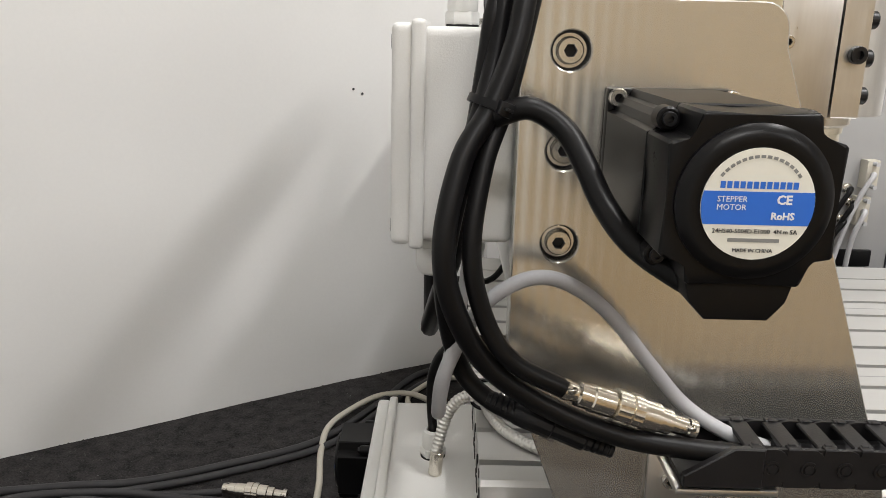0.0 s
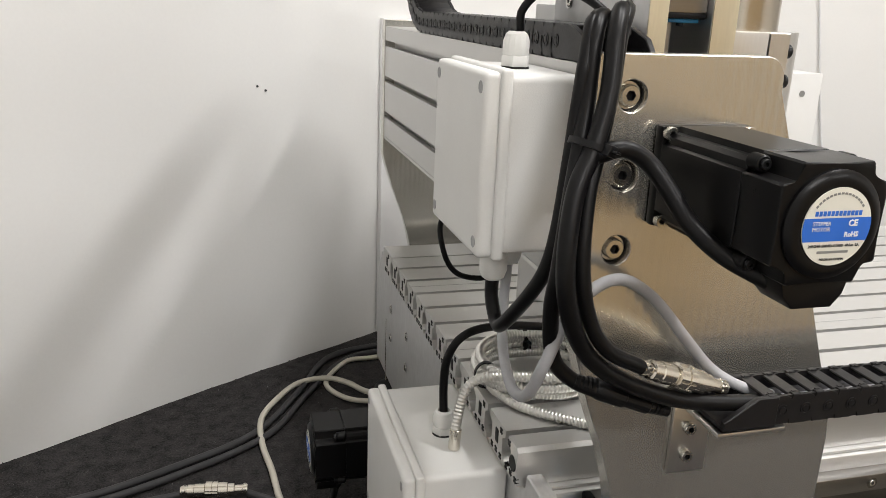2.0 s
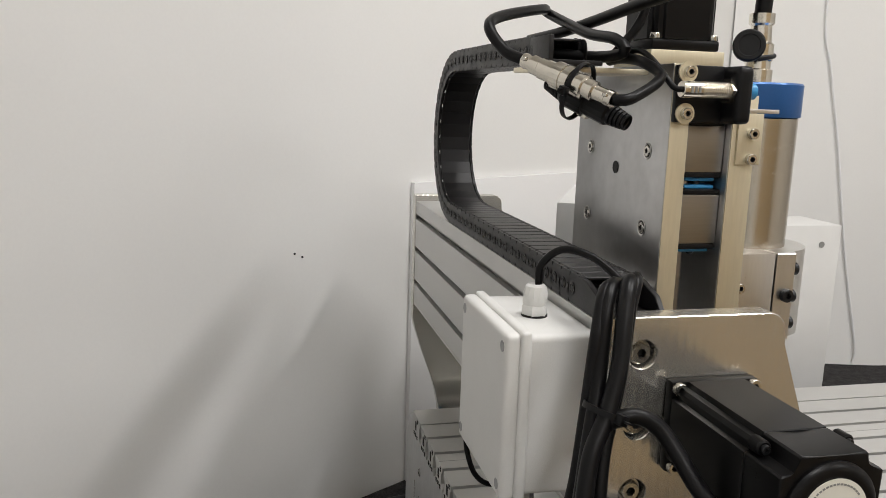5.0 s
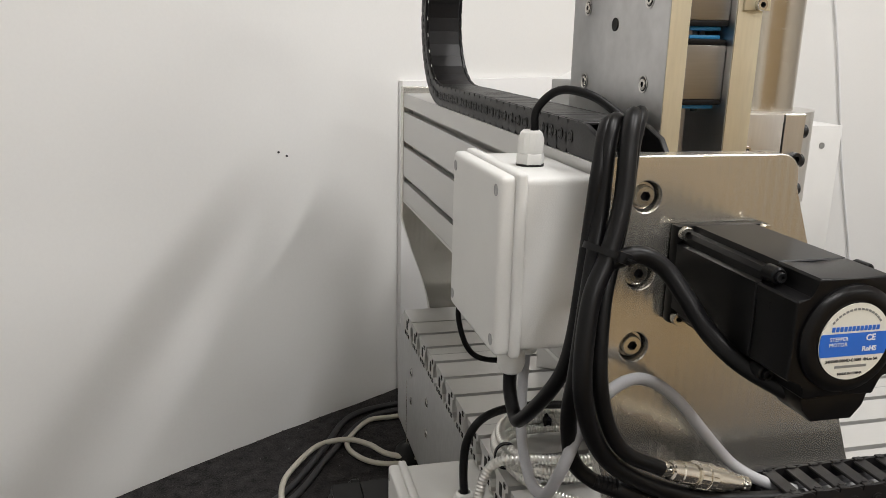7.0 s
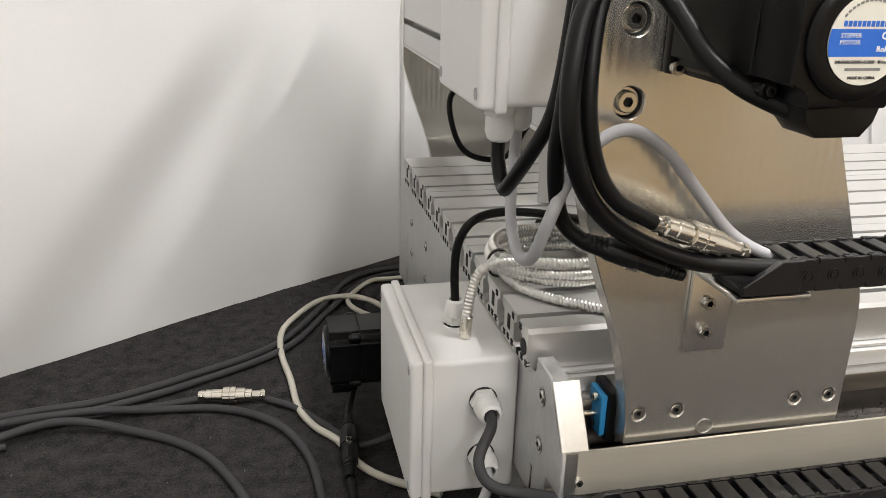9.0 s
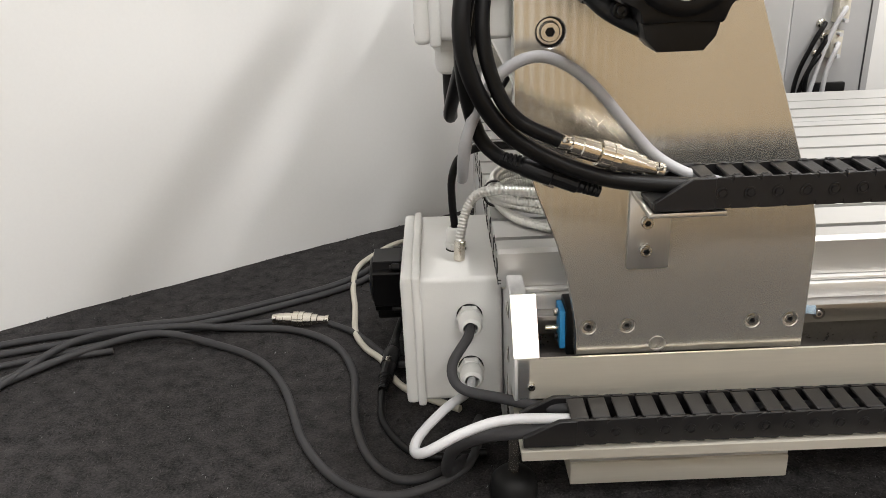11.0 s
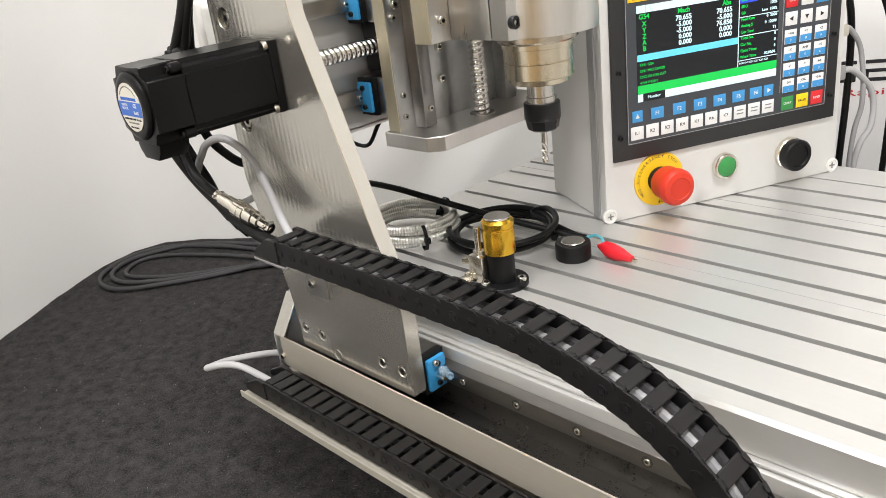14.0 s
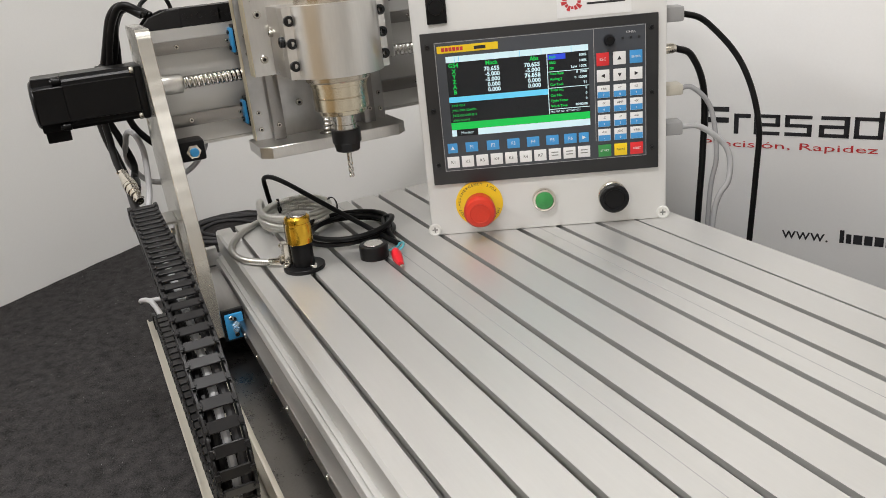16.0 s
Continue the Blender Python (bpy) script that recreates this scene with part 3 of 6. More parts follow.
# ---- stepper motors ----
def stepper(at, axis, down, label, with_words):
    """at: centre of the flange's seat; axis: the way the body sticks out; down: the way its cable leaves."""
    ax, dn = Vector(axis), Vector(down)
    sd = ax.cross(dn)
    m = Matrix.Translation(at) @ Matrix((sd, -dn, ax)).transposed().to_4x4()
    ob = thing("stepper_motor", at, label, "motor", "stepper motors of the router")
    h = 0.0295
    part("flange", box(B(), (-h, -h, 0), (h, h, 0.0085), 0.0022), MOTOR_BLACK, ob, m=m)
    quarter = [(h, 0.019), (0.0262, 0.0198), (0.0258, 0.0236), (0.0236, 0.0258), (0.0198, 0.0262), (0.019, h)]
    octo = [p for q in range(4) for p in [(x * round(math.cos(q * math.pi / 2)) - y * round(math.sin(q * math.pi / 2)), x * round(math.sin(q * math.pi / 2)) + y * round(math.cos(q * math.pi / 2))) for x, y in quarter]]
    bm = B()
    prism(bm, octo, "xy", 0.0085, 0.084, 0.0006, 1)
    part("body", bm, MOTOR_SKIN, ob, m=m)
    notch = [(h - 0.001, 0.0), (h, 0.0185), (h - 0.001, 0.0196), (0.0226, 0.0202), (0.0206, 0.0212), (0.0202, 0.0232), (0.0196, h - 0.001), (0.0185, h), (0.0, h - 0.001)]
    rear = []
    for q in range(4):
        c, d = round(math.cos(q * math.pi / 2)), round(math.sin(q * math.pi / 2))
        rear += [(x * c - y * d, x * d + y * c) for x, y in notch[:-1]]
    cap = part("rear_cap", prism(B(), rear, "xy", 0.084, 0.114, 0.0011, 2), MOTOR_BLACK, ob, m=m)
    for sx in (-1, 1):
        for sy in (-1, 1):
            part("corner_boss", rod(B(), (sx * 0.0246, sy * 0.0246, 0.0842), (sx * 0.0246, sy * 0.0246, 0.0935), 0.0043, 18, 0.0008), MOTOR_BLACK, cap, m=m)
    part("encoder_ring", lathe(B(), [(0.0262, 0.1138), (0.0262, 0.1155), (0.0245, 0.1172), (0.0205, 0.1182), (0.0195, 0.1178), (0, 0.1178)], n=48), MOTOR_BLACK, cap, m=m)
    part("cable_outlet", prism(B(), [(-0.019, -h + 0.001), (-0.017, -0.036), (-0.011, -0.0425), (0.011, -0.0425), (0.0165, -0.036), (0.0185, -h + 0.001)], "xy", 0.087, 0.112, 0.001, 2), MOTOR_BLACK, cap, m=m)
    disc = part("label_disc", lathe(B(), [(0, 0.1179), (0.0186, 0.1179), (0.0186, 0.1184), (0, 0.1184)], n=48), LABEL_CREAM, cap, "round cream label with a blue band", m=m)
    k = 0.0186
    w0, w1 = 0.0043, -0.0068
    arc = [(math.sqrt(k * k - y * y) * 0.995, y) for y in [w1 + (w0 - w1) * i / 6 for i in range(7)]]
    part("blue_band", prism(B(), arc + [(-x, y) for x, y in arc[::-1]], "xy", 0.1183, 0.11855), LABEL_BLUE, disc, m=m)
    for sx in (-1, 1):
        for sy in (-1, 1):
            placed("bolt", BOLT_MID, m @ Matrix.Translation((sx * 0.0253, sy * 0.0253, 0.0086)), ob)
            placed("bolt", BOLT_DARK_SMALL, m @ Matrix.Translation((sx * 0.0246, sy * 0.0246, 0.0933)), cap)
    if with_words:
        face = m @ Matrix.Translation((0, 0, 0.11865))
        letters("legend", "STEPPER\nMOTOR", 0.0027, face @ Matrix.Translation((-0.0085, 0.0003, 0)), KEY_WHITE, disc)
        letters("legend", "CE", 0.0042, face @ Matrix.Translation((0.0085, 0.0016, 0)), KEY_WHITE, disc, bold=0.00012)
        letters("legend", "RoHS", 0.0033, face @ Matrix.Translation((0.0085, -0.0038, 0)), KEY_WHITE, disc, bold=0.0001)
        letters("legend", "24HS40-5004D-E1000  4N.m 5A", 0.0021, face @ Matrix.Translation((0, -0.009, 0)), INK, disc)
        letters("legend", "MADE IN CHINA", 0.0018, face @ Matrix.Translation((0, -0.0155, 0)), INK, disc)
        part("print_bar", box(B(), (-0.0085, -0.0126, 0.1184), (0.0085, -0.0114, 0.1186)), INK_GREY, disc, "small grey printed line", m=m)
        for i in range(12):
            part("print_bar", box(B(), (-0.0128 + i * 0.00215, 0.0053, 0.1184), (-0.0128 + i * 0.00215 + 0.0016, 0.0076, 0.1186)), LABEL_BLUE, disc, m=m)
        for i in range(15):
            a = radians(142 - i * 7.4)
            mm = m @ Matrix.Translation((0.0158 * math.cos(a), 0.0158 * math.sin(a), 0)) @ Matrix.Rotation(a - math.pi / 2, 4, "Z")
            part("print_bar", box(B(), (-0.0007, -0.0005, 0.1184), (0.0007, 0.0005, 0.1186)), INK_GREY, disc, m=mm)
    return ob


stepper((0.046, -0.0004, 0.349), (0, -1, 0), (0, 0, -1), "black stepper motor with a round cream and blue label", True)
part("motor_mount", box(B(), (-0.0348, 0.279, -0.032), (-0.0247, 0.345, 0.036), 0.001), DARK_STEEL, bed)
stepper((-0.0349, 0.312, 0.002), (-1, 0, 0), (0, 0, -1), "black stepper motor on the end plate of the router bed", True)
stepper((0.105, 0.196, 0.5873), (0, 0, 1), (0, 1, 0), "black stepper motor standing on top of the vertical axis", False)

# ---- the gantry ----
gantry = thing("gantry", (0.05, 0.3, 0.078), "milled aluminium gantry with two side plates and a slotted beam", "gantry")


def corner(cx, cz, r, a0, a1, n=6):
    return [(cx + r * math.cos(radians(a0 + (a1 - a0) * i / n)), cz + r * math.sin(radians(a0 + (a1 - a0) * i / n))) for i in range(n + 1)]


PLATE = [(0.0205, 0.078), (0.181, 0.078), (0.181, 0.155), (0.1795, 0.17), (0.176, 0.185), (0.163, 0.218), (0.129, 0.314), (0.0985, 0.397)] + corner(0.0855, 0.405, 0.0125, 5, 90) + \
    [(-0.0225, 0.4175), (-0.0225, 0.248), (-0.019, 0.234), (-0.008, 0.2), (0.006, 0.163), (0.013, 0.14), (0.0175, 0.118), (0.0205, 0.095)]


BORES = [(0.0, z, 0.0092, 0.0072) for z in (0.394, 0.348, 0.303)] + [(x, 0.1, 0.0052, 0.0032) for x in (0.029, 0.056, 0.144, 0.1705)]


def side_plate(y0, y1, name_label):
    """A slanted plate, bored through where its socket screws sit."""
    bm, loops = B(), []
    for ring in [PLATE] + [[(x + r * math.cos(2 * math.pi * k / 28), z + r * math.sin(2 * math.pi * k / 28)) for k in range(28)] for x, z, r, deep in BORES]:
        vs = [bm.verts.new((x, y0, z)) for x, z in ring]
        loops.append([bm.edges.new((vs[k], vs[(k + 1) % len(vs)])) for k in range(len(vs))])
    rims = [e for lp in loops for e in lp]
    bmesh.ops.triangle_fill(bm, use_beauty=True, use_dissolve=False, edges=rims, normal=(0, -1, 0))
    front = bm.faces[:]
    out = bmesh.ops.extrude_face_region(bm, geom=front)
    moved = [v for v in out["geom"] if isinstance(v, bmesh.types.BMVert)]
    bmesh.ops.translate(bm, verts=moved, vec=(0, y1 - y0, 0))
    bmesh.ops.recalc_face_normals(bm, faces=bm.faces[:])
    edge = [e for e in bm.edges if len(e.link_faces) == 2 and e.calc_face_angle(0) > 1.2 and abs(e.verts[0].co.y - e.verts[1].co.y) < 1e-6]
    bmesh.ops.bevel(bm, geom=edge, offset=0.0006, segments=1, affect="EDGES")
    return part("side_plate", bm, BRUSHED, gantry, name_label)


near_plate = side_plate(0.0, 0.0155, "brushed aluminium side plate with slanted edges")
side_plate(0.612, 0.6275, "brushed aluminium side plate with slanted edges")
for x, z, r, deep in BORES:
    # deep bores get a black floor, their shade put into the colour
    part("bore_disc", lathe(B(), [(0, 0), (r + 0.0004, 0), (r + 0.0004, 0.004), (0, 0.004)], (x, deep, z), (0, 1, 0), 28), BLACK_BOLT_AND_RECESS if deep > 0.005 else ALU, near_plate)
    if deep > 0.005:
        part("washer", lathe(B(), [(0.0064, 0.0002), (0.0079, 0.0002), (0.0079, 0.0014), (0.0064, 0.0014)], (x, deep, z), (0, -1, 0), 28), ZINC, near_plate)
        bolt(BOLT_BIG, (x, deep, z), (0, -1, 0), near_plate)
    else:
        bolt(BOLT_FLUSH, (x, deep, z), (0, -1, 0), near_plate)
        bolt(BOLT_SMALL, (x, 0.008, 0.0778), (0, 0, -1), near_plate)
part("plug_hole", lathe(B(), [(0.0055, -0.0002), (0.0058, 0.0005), (0.0048, 0.0005), (0.0048, -0.0002), (0, -0.0002)], (0.078, -0.0002, 0.085), (0, -1, 0), 24), ALU, near_plate)


def beam_section():
    """The beam's outline with three T-slots in its back."""
    back, front, lo, hi = -0.0213, 0.0213, 0.272, 0.4095
    pts = [(back, hi), (front, hi), (front, lo), (back, lo)]
    for z in (0.3, 0.345, 0.389):
        pts += [(back, z - 0.0035), (back + 0.005, z - 0.0035), (back + 0.005, z - 0.008), (back + 0.012, z - 0.008), (back + 0.012, z + 0.008), (back + 0.005, z + 0.008), (back + 0.005, z + 0.0035), (back, z + 0.0035)]
    return pts


part("beam", prism(B(), beam_section(), "xz", 0.0156, 0.6118), ANODIZED, gantry, "silver slotted aluminium beam")
part("beam_foot", box(B(), (-0.0213, 0.015, 0.268), (0.0213, 0.612, 0.2715), 0.0005), ALU, gantry)
for z in (0.302, 0.389):
    part("rail", box(B(), (0.0214, 0.017, z - 0.0075), (0.033, 0.611, z + 0.0075), 0.0015), RAIL, gantry, "steel linear guide rail")
    for k in range(10):
        bolt(BOLT_SMALL, (0.0328, 0.047 + 0.06 * k, z), (1, 0, 0), gantry)


def thread(bm, p0, p1, r, pitch, n=14):
    """A ball screw: a rod with a round helical groove."""
    p0, p1 = Vector(p0), Vector(p1)
    h, m = (p1 - p0).length, Matrix.Translation(p0) @ aim(p1 - p0)
    steps = int(h / pitch * 10)
    rings = []
    for i in range(steps + 1):
        z = h * i / steps
        rings.append([bm.verts.new(m @ Vector(((r - 0.0011 * (0.5 + 0.5 * math.cos(2 * math.pi * (z / pitch - k / n))) ** 2) * math.cos(2 * math.pi * k / n), (r - 0.0011 * (0.5 + 0.5 * math.cos(2 * math.pi * (z / pitch - k / n))) ** 2) * math.sin(2 * math.pi * k / n), z))) for k in range(n)])
    for a, b in zip(rings, rings[1:]):
        for k in range(n):
            bm.faces.new((a[k], a[(k + 1) % n], b[(k + 1) % n], b[k]))
    bm.faces.new(rings[0][::-1])
    bm.faces.new(rings[-1])
    return bm


part("ball_screw", thread(B(), (0.046, 0.045, 0.349), (0.046, 0.6, 0.349), 0.0078, 0.0055), STEEL, gantry, "bright steel ball screw")
part("coupling", lathe(B(), [(0, 0), (0.0105, 0), (0.0115, 0.001), (0.0115, 0.026), (0.0105, 0.028), (0, 0.028)], (0.046, 0.0157, 0.349), (0, 1, 0)), ALU, gantry)


def carriage(x0, x1, y0, y1, z0, z1, along, parent, end):
    """A guide carriage with blue end wipers along the axis 'along' (0 x, 1 y, 2 z)."""
    a, b = [x0, y0, z0], [x1, y1, z1]
    body = part("carriage", box(B(), a, b, 0.001), RAIL, parent, "steel guide carriage with blue wipers")
    for side in (0, 1):
        for off, th, matl, nm in ((0.0, end * 0.6, BLACK_PLASTIC, "end_cap"), (end * 0.6, end * 0.4, BLUE_PLASTIC, "wiper")):
            lo, hi = a[:], b[:]
            if side:
                lo[along], hi[along] = b[along] + off, b[along] + off + th
            else:
                lo[along], hi[along] = a[along] - off - th, a[along] - off
            if nm == "wiper":
                for k in range(3):
                    if k != along:
                        d = (hi[k] - lo[k]) * 0.1
                        lo[k], hi[k] = lo[k] + d, hi[k] - d
            w = part(nm, box(B(), lo, hi, 0.0012), matl, body)
            if nm == "wiper":
                mid = [(p + q) / 2 for p, q in zip(lo, hi)]
                mid[along] = hi[along] if side else lo[along]
                wide = max((k for k in range(3) if k != along), key=lambda k: hi[k] - lo[k])
                out = [0, 0, 0]
                out[along] = 1 if side else -1
                for s in (-0.32, 0.32):
                    at = mid[:]
                    at[wide] += s * (hi[wide] - lo[wide])
                    bolt(BOLT_DARK_SMALL, at, out, w)
    return body


c = carriage(0.0225, 0.172, 0.0165, 0.042, 0.069, 0.107, 0, gantry, 0.011)
for x, s in ((0.1835, 1), (0.0112, -1)):
    part("grease_nipple", rod(B(), (x - 0.001 * s, 0.028, 0.086), (x + 0.009 * s, 0.028, 0.086), 0.0022, 12), NICKEL, c)
    bolt(BOLT_SMALL, (x, 0.026, 0.1), (s, 0, 0), c)
    if s > 0:
        part("grease_cap", lathe(B(), [(0, 0), (0.0042, 0), (0.0046, 0.002), (0.003, 0.009), (0.0034, 0.014), (0, 0.0145)], (x + 0.004 * s, 0.03, 0.092), (s, -0.2, 0), 14), CLEAR, c, "clear bluish plastic cap")
carriage(0.033, 0.172, 0.576, 0.612, 0.067, 0.108, 0, gantry, 0.011)

# chain bracket on the near plate
part("bracket_plate", box(B(), (0.053, -0.0032, 0.145), (0.081, -0.0003, 0.199), 0.0006), ALU, gantry)
part("bracket_shelf", box(B(), (0.053, -0.05, 0.1985), (0.1, -0.0003, 0.2015), 0.0006), ALU, gantry)
for z in (0.179, 0.159):
    bolt(BOLT_MID, (0.0645, -0.0033, z), (0, -1, 0), gantry)
# limit switch behind the near plate
sw = thing("limit_sensor", (0.075, 0.03, 0.26), "black block with a blue inductive sensor tip", "sensor")
part("holder", box(B(), (0.05, 0.02, 0.262), (0.082, 0.05, 0.286), 0.003), BLACK_PLASTIC, sw)
part("nut", lathe(B(), [(0, 0), (0.0085, 0), (0.0085, 0.004), (0.006, 0.005), (0, 0.005)], (0.082, 0.036, 0.274), (1, 0, 0), 6), NICKEL, sw)
part("tip", rod(B(), (0.086, 0.036, 0.274), (0.092, 0.036, 0.274), 0.0052, 20, 0.0008), BLUE_PLASTIC, sw)

# ---- the vertical axis ----
zax = thing("vertical_axis", (0.1, 0.195, 0.259), "aluminium vertical axis carriage with rails and ball screw", "machine axis")
YA, YB = 0.112, 0.28
back = part("back_plate", box(B(), (0.066, YA, 0.262), (0.0815, YB, 0.574), 0.0006), GROUND, zax, "grey ground aluminium back plate")
for y, z in ((0.25, 0.506), (0.142, 0.509), (0.249, 0.446), (0.142, 0.449), (0.25, 0.556), (0.25, 0.39), (0.142, 0.39)):
    part("counterbore", lathe(B(), [(0.0052, 0.0001), (0.0062, 0.0001), (0.0066, 0.0004), (0.0062, 0.0006), (0.0052, 0.0002)], (0.0659, y, z), (-1, 0, 0), 24), ALU, back)
    # no bore is cut: a black disc stands in for its shade
    part("bore_disc", rod(B(), (0.0658, y, z), (0.067, y, z), 0.0061, 24), BLACK_BOLT_AND_RECESS, back)
    bolt(BOLT_MID, (0.0691, y, z), (-1, 0, 0), back)
# the dark of the hole, painted as a flat black disc
part("dowel_hole_shade", rod(B(), (0.0654, 0.196, 0.492), (0.0665, 0.196, 0.492), 0.0052, 24), RUBBER_AND_SHADE, back)
for z in (0.556, 0.536):
    bolt(BOLT_MID, (0.0818, 0.122, z - 0.15), (1, 0, 0), back)
part("edge_strip", box(B(), (0.0664, YA - 0.0012, 0.262), (0.0812, YA - 0.0001, 0.574), 0.0003), CREAM_METAL, zax)
base = part("base_plate", prism(B(), [(0.066, 0.105), (0.122, 0.105), (0.134, 0.117), (0.134, 0.276), (0.122, 0.288), (0.066, 0.288)], "xy", 0.2585, 0.2722, 0.0006, 1), ALU, zax)
part("bearing_hole", rod(B(), (0.108, 0.196, 0.2716), (0.108, 0.196, 0.2727), 0.0125, 28), DARK_STEEL, base)
for y in (0.138, 0.254):
    part("rail", box(B(), (0.0816, y - 0.0075, 0.2723), (0.0965, y + 0.0075, 0.572), 0.0015), RAIL, zax, "steel linear guide rail")
    for k in range(5):
        bolt(BOLT_SMALL, (0.0964, y, 0.29 + k * 0.06), (1, 0, 0), zax)
for y in (0.119, 0.2735):
    for z in (0.285, 0.305, 0.375, 0.395):
        bolt(BOLT_SMALL, (0.0816, y, z), (1, 0, 0), zax)
part("ball_screw", thread(B(), (0.108, 0.196, 0.2722), (0.108, 0.196, 0.56), 0.0078, 0.0055), STEEL, zax, "bright steel ball screw")
for y in (0.17, 0.222):
    for z in (0.31, 0.34):
        bolt(BOLT_MID, (0.0816, y, z), (1, 0, 0), zax)
part("top_plate", box(B(), (0.073, 0.162, 0.5742), (0.137, 0.23, 0.587), 0.0008), CREAM_METAL, zax)
for z0, z1 in ((0.44, 0.478), (0.495, 0.53)):
    for y0, y1 in ((0.1185, 0.158), (0.234, 0.2735)):
        carriage(0.0855, 0.1165, y0, y1, z0, z1, 2, zax, 0.007)
for z in (0.302, 0.389):
    carriage(0.025, 0.048, 0.119, 0.273, z - 0.018, z + 0.018, 1, zax, 0.009)
    part("spacer", box(B(), (0.0481, 0.119, z - 0.018), (0.0658, 0.273, z + 0.018), 0.0005), ALU, zax)
part("nut_block", box(B(), (0.03, 0.125, 0.325), (0.0655, 0.268, 0.3695), 0.001), RUBBER_AND_SHADE, zax)
part("front_plate", box(B(), (0.117, YA, 0.354), (0.1375, YB, 0.553), 0.0006), ALU, zax)
part("edge_strip", box(B(), (0.1174, YA - 0.0012, 0.354), (0.1372, YA - 0.0001, 0.553), 0.0003), CREAM_METAL, zax)
for z in (0.372, 0.42):
    bolt(BOLT_MID, (0.1376, 0.124, z), (1, 0, 0), zax)
part("inner_web", box(B(), (0.0818, 0.1195, 0.42), (0.0852, 0.16, 0.57)), DARK_STEEL, zax)
part("angle_plate", box(B(), (0.121, YA - 0.0035, 0.502), (0.1415, YA - 0.0013, 0.54), 0.0005), CREAM_METAL, zax)
part("angle_plate", box(B(), (0.1285, YA - 0.0035, 0.5402), (0.154, YA + 0.014, 0.5432), 0.0005), ALU, zax)
for z in (0.506, 0.525):
    bolt(BOLT_MID, (0.1325, YA - 0.0036, z), (0, -1, 0), zax)

# inductive sensor on its black holder
sen = thing("inductive_sensor", (0.1, 0.105, 0.55), "threaded nickel sensor in a black holder on the vertical axis", "sensor")
part("holder", box(B(), (0.066, YA - 0.006, 0.532), (0.104, YA - 0.0012, 0.573), 0.0015), BLACK_PLASTIC, sen)
part("holder_cheek", box(B(), (0.1035, YA - 0.026, 0.532), (0.116, YA + 0.004, 0.573), 0.005, 3), BLACK_PLASTIC, sen)
part("barrel", thread(B(), (0.08, YA - 0.0145, 0.5555), (0.104, YA - 0.0145, 0.5555), 0.0062, 0.0016), NICKEL, sen)
part("nut", lathe(B(), [(0, 0), (0.0098, 0), (0.0098, 0.003), (0, 0.003)], (0.1005, YA - 0.0145, 0.5555), (1, 0, 0), 6), NICKEL, sen)
sl = part("sleeve", rod(B(), (0.065, YA - 0.0145, 0.5555), (0.0805, YA - 0.0145, 0.5555), 0.006, 20, 0.0006), NICKEL, sen)
for k in range(3):
    part("print_bar", box(B(), (0.07 + k * 0.003, YA - 0.0208, 0.553), (0.0716 + k * 0.003, YA - 0.0203, 0.558)), INK_GREY, sl)
part("tip", rod(B(), (0.116, YA - 0.0145, 0.5555), (0.1235, YA - 0.0145, 0.5555), 0.0058, 20, 0.0008), BLUE_PLASTIC, sen)
for z in (0.568, 0.5385):
    part("washer", rod(B(), (0.074, YA - 0.006, z), (0.074, YA - 0.0075, z), 0.0074, 24), CREAM_METAL, sen)
    bolt(BOLT_MID, (0.074, YA - 0.0075, z), (0, -1, 0), sen)

# ---- the spindle in its clamp ----
SX, SY = 0.187, 0.191
clamp = thing("spindle_clamp", (SX, SY, 0.354), "grey aluminium split clamp block holding the spindle", "clamp")
part("rear_half", box(B(), (0.138, SY - 0.056, 0.354), (0.184, SY + 0.056, 0.428), 0.0008), ALU, clamp)


def front_half():
    pts = [(0.1855, SY - 0.056), (0.203, SY - 0.056), (0.206, SY - 0.047)] + [(SX + 0.004 + 0.05 * math.cos(radians(a)), SY + 0.05 * math.sin(radians(a))) for a in range(-66, 67, 6)] + [(0.206, SY + 0.047), (0.203, SY + 0.056), (0.1855, SY + 0.056)]
    return prism(B(), pts, "xy", 0.354, 0.428, 0.0008, 1)


part("front_half", front_half(), ALU, clamp)
for z in (0.368, 0.391, 0.414):
    for s in (-1, 1):
        bolt(BOLT_DARK, (0.203, SY + s * 0.0505, z), (1, 0, 0), clamp)
bolt(BOLT_DARK, (0.196, SY - 0.0562, 0.393), (0, -1, 0), clamp)
bolt(BOLT_MID, (0.152, SY - 0.0562, 0.4), (0, -1, 0), clamp)

spin = thing("spindle", (SX, SY, 0.234), "steel router spindle with a blue cap and a fluted cutter", "spindle")
part("body", lathe(B(), [(0, 0.345), (0.034, 0.345), (0.036, 0.347), (0.0365, 0.43), (0.0365, 0.536), (0.0355, 0.537), (0, 0.537)], (SX, SY, 0), n=48), SPINDLE_STEEL, spin)
part("cap", lathe(B(), [(0, 0.537), (0.0378, 0.537), (0.0383, 0.538), (0.0383, 0.5635), (0.037, 0.565), (0, 0.565)], (SX, SY, 0), n=48), BLUE_CAP, spin)
part("nose", lathe(B(), [(0, 0.3455), (0.032, 0.3455), (0.032, 0.3405), (0.0305, 0.34), (0.0305, 0.329), (0.0298, 0.3285), (0.0298, 0.328), (0.0305, 0.3275), (0.0305, 0.3145), (0.0285, 0.3135), (0.0265, 0.3135), (0.026, 0.309), (0.025, 0.3085), (0, 0.3085)], (SX, SY, 0), n=48), BRASS, spin)
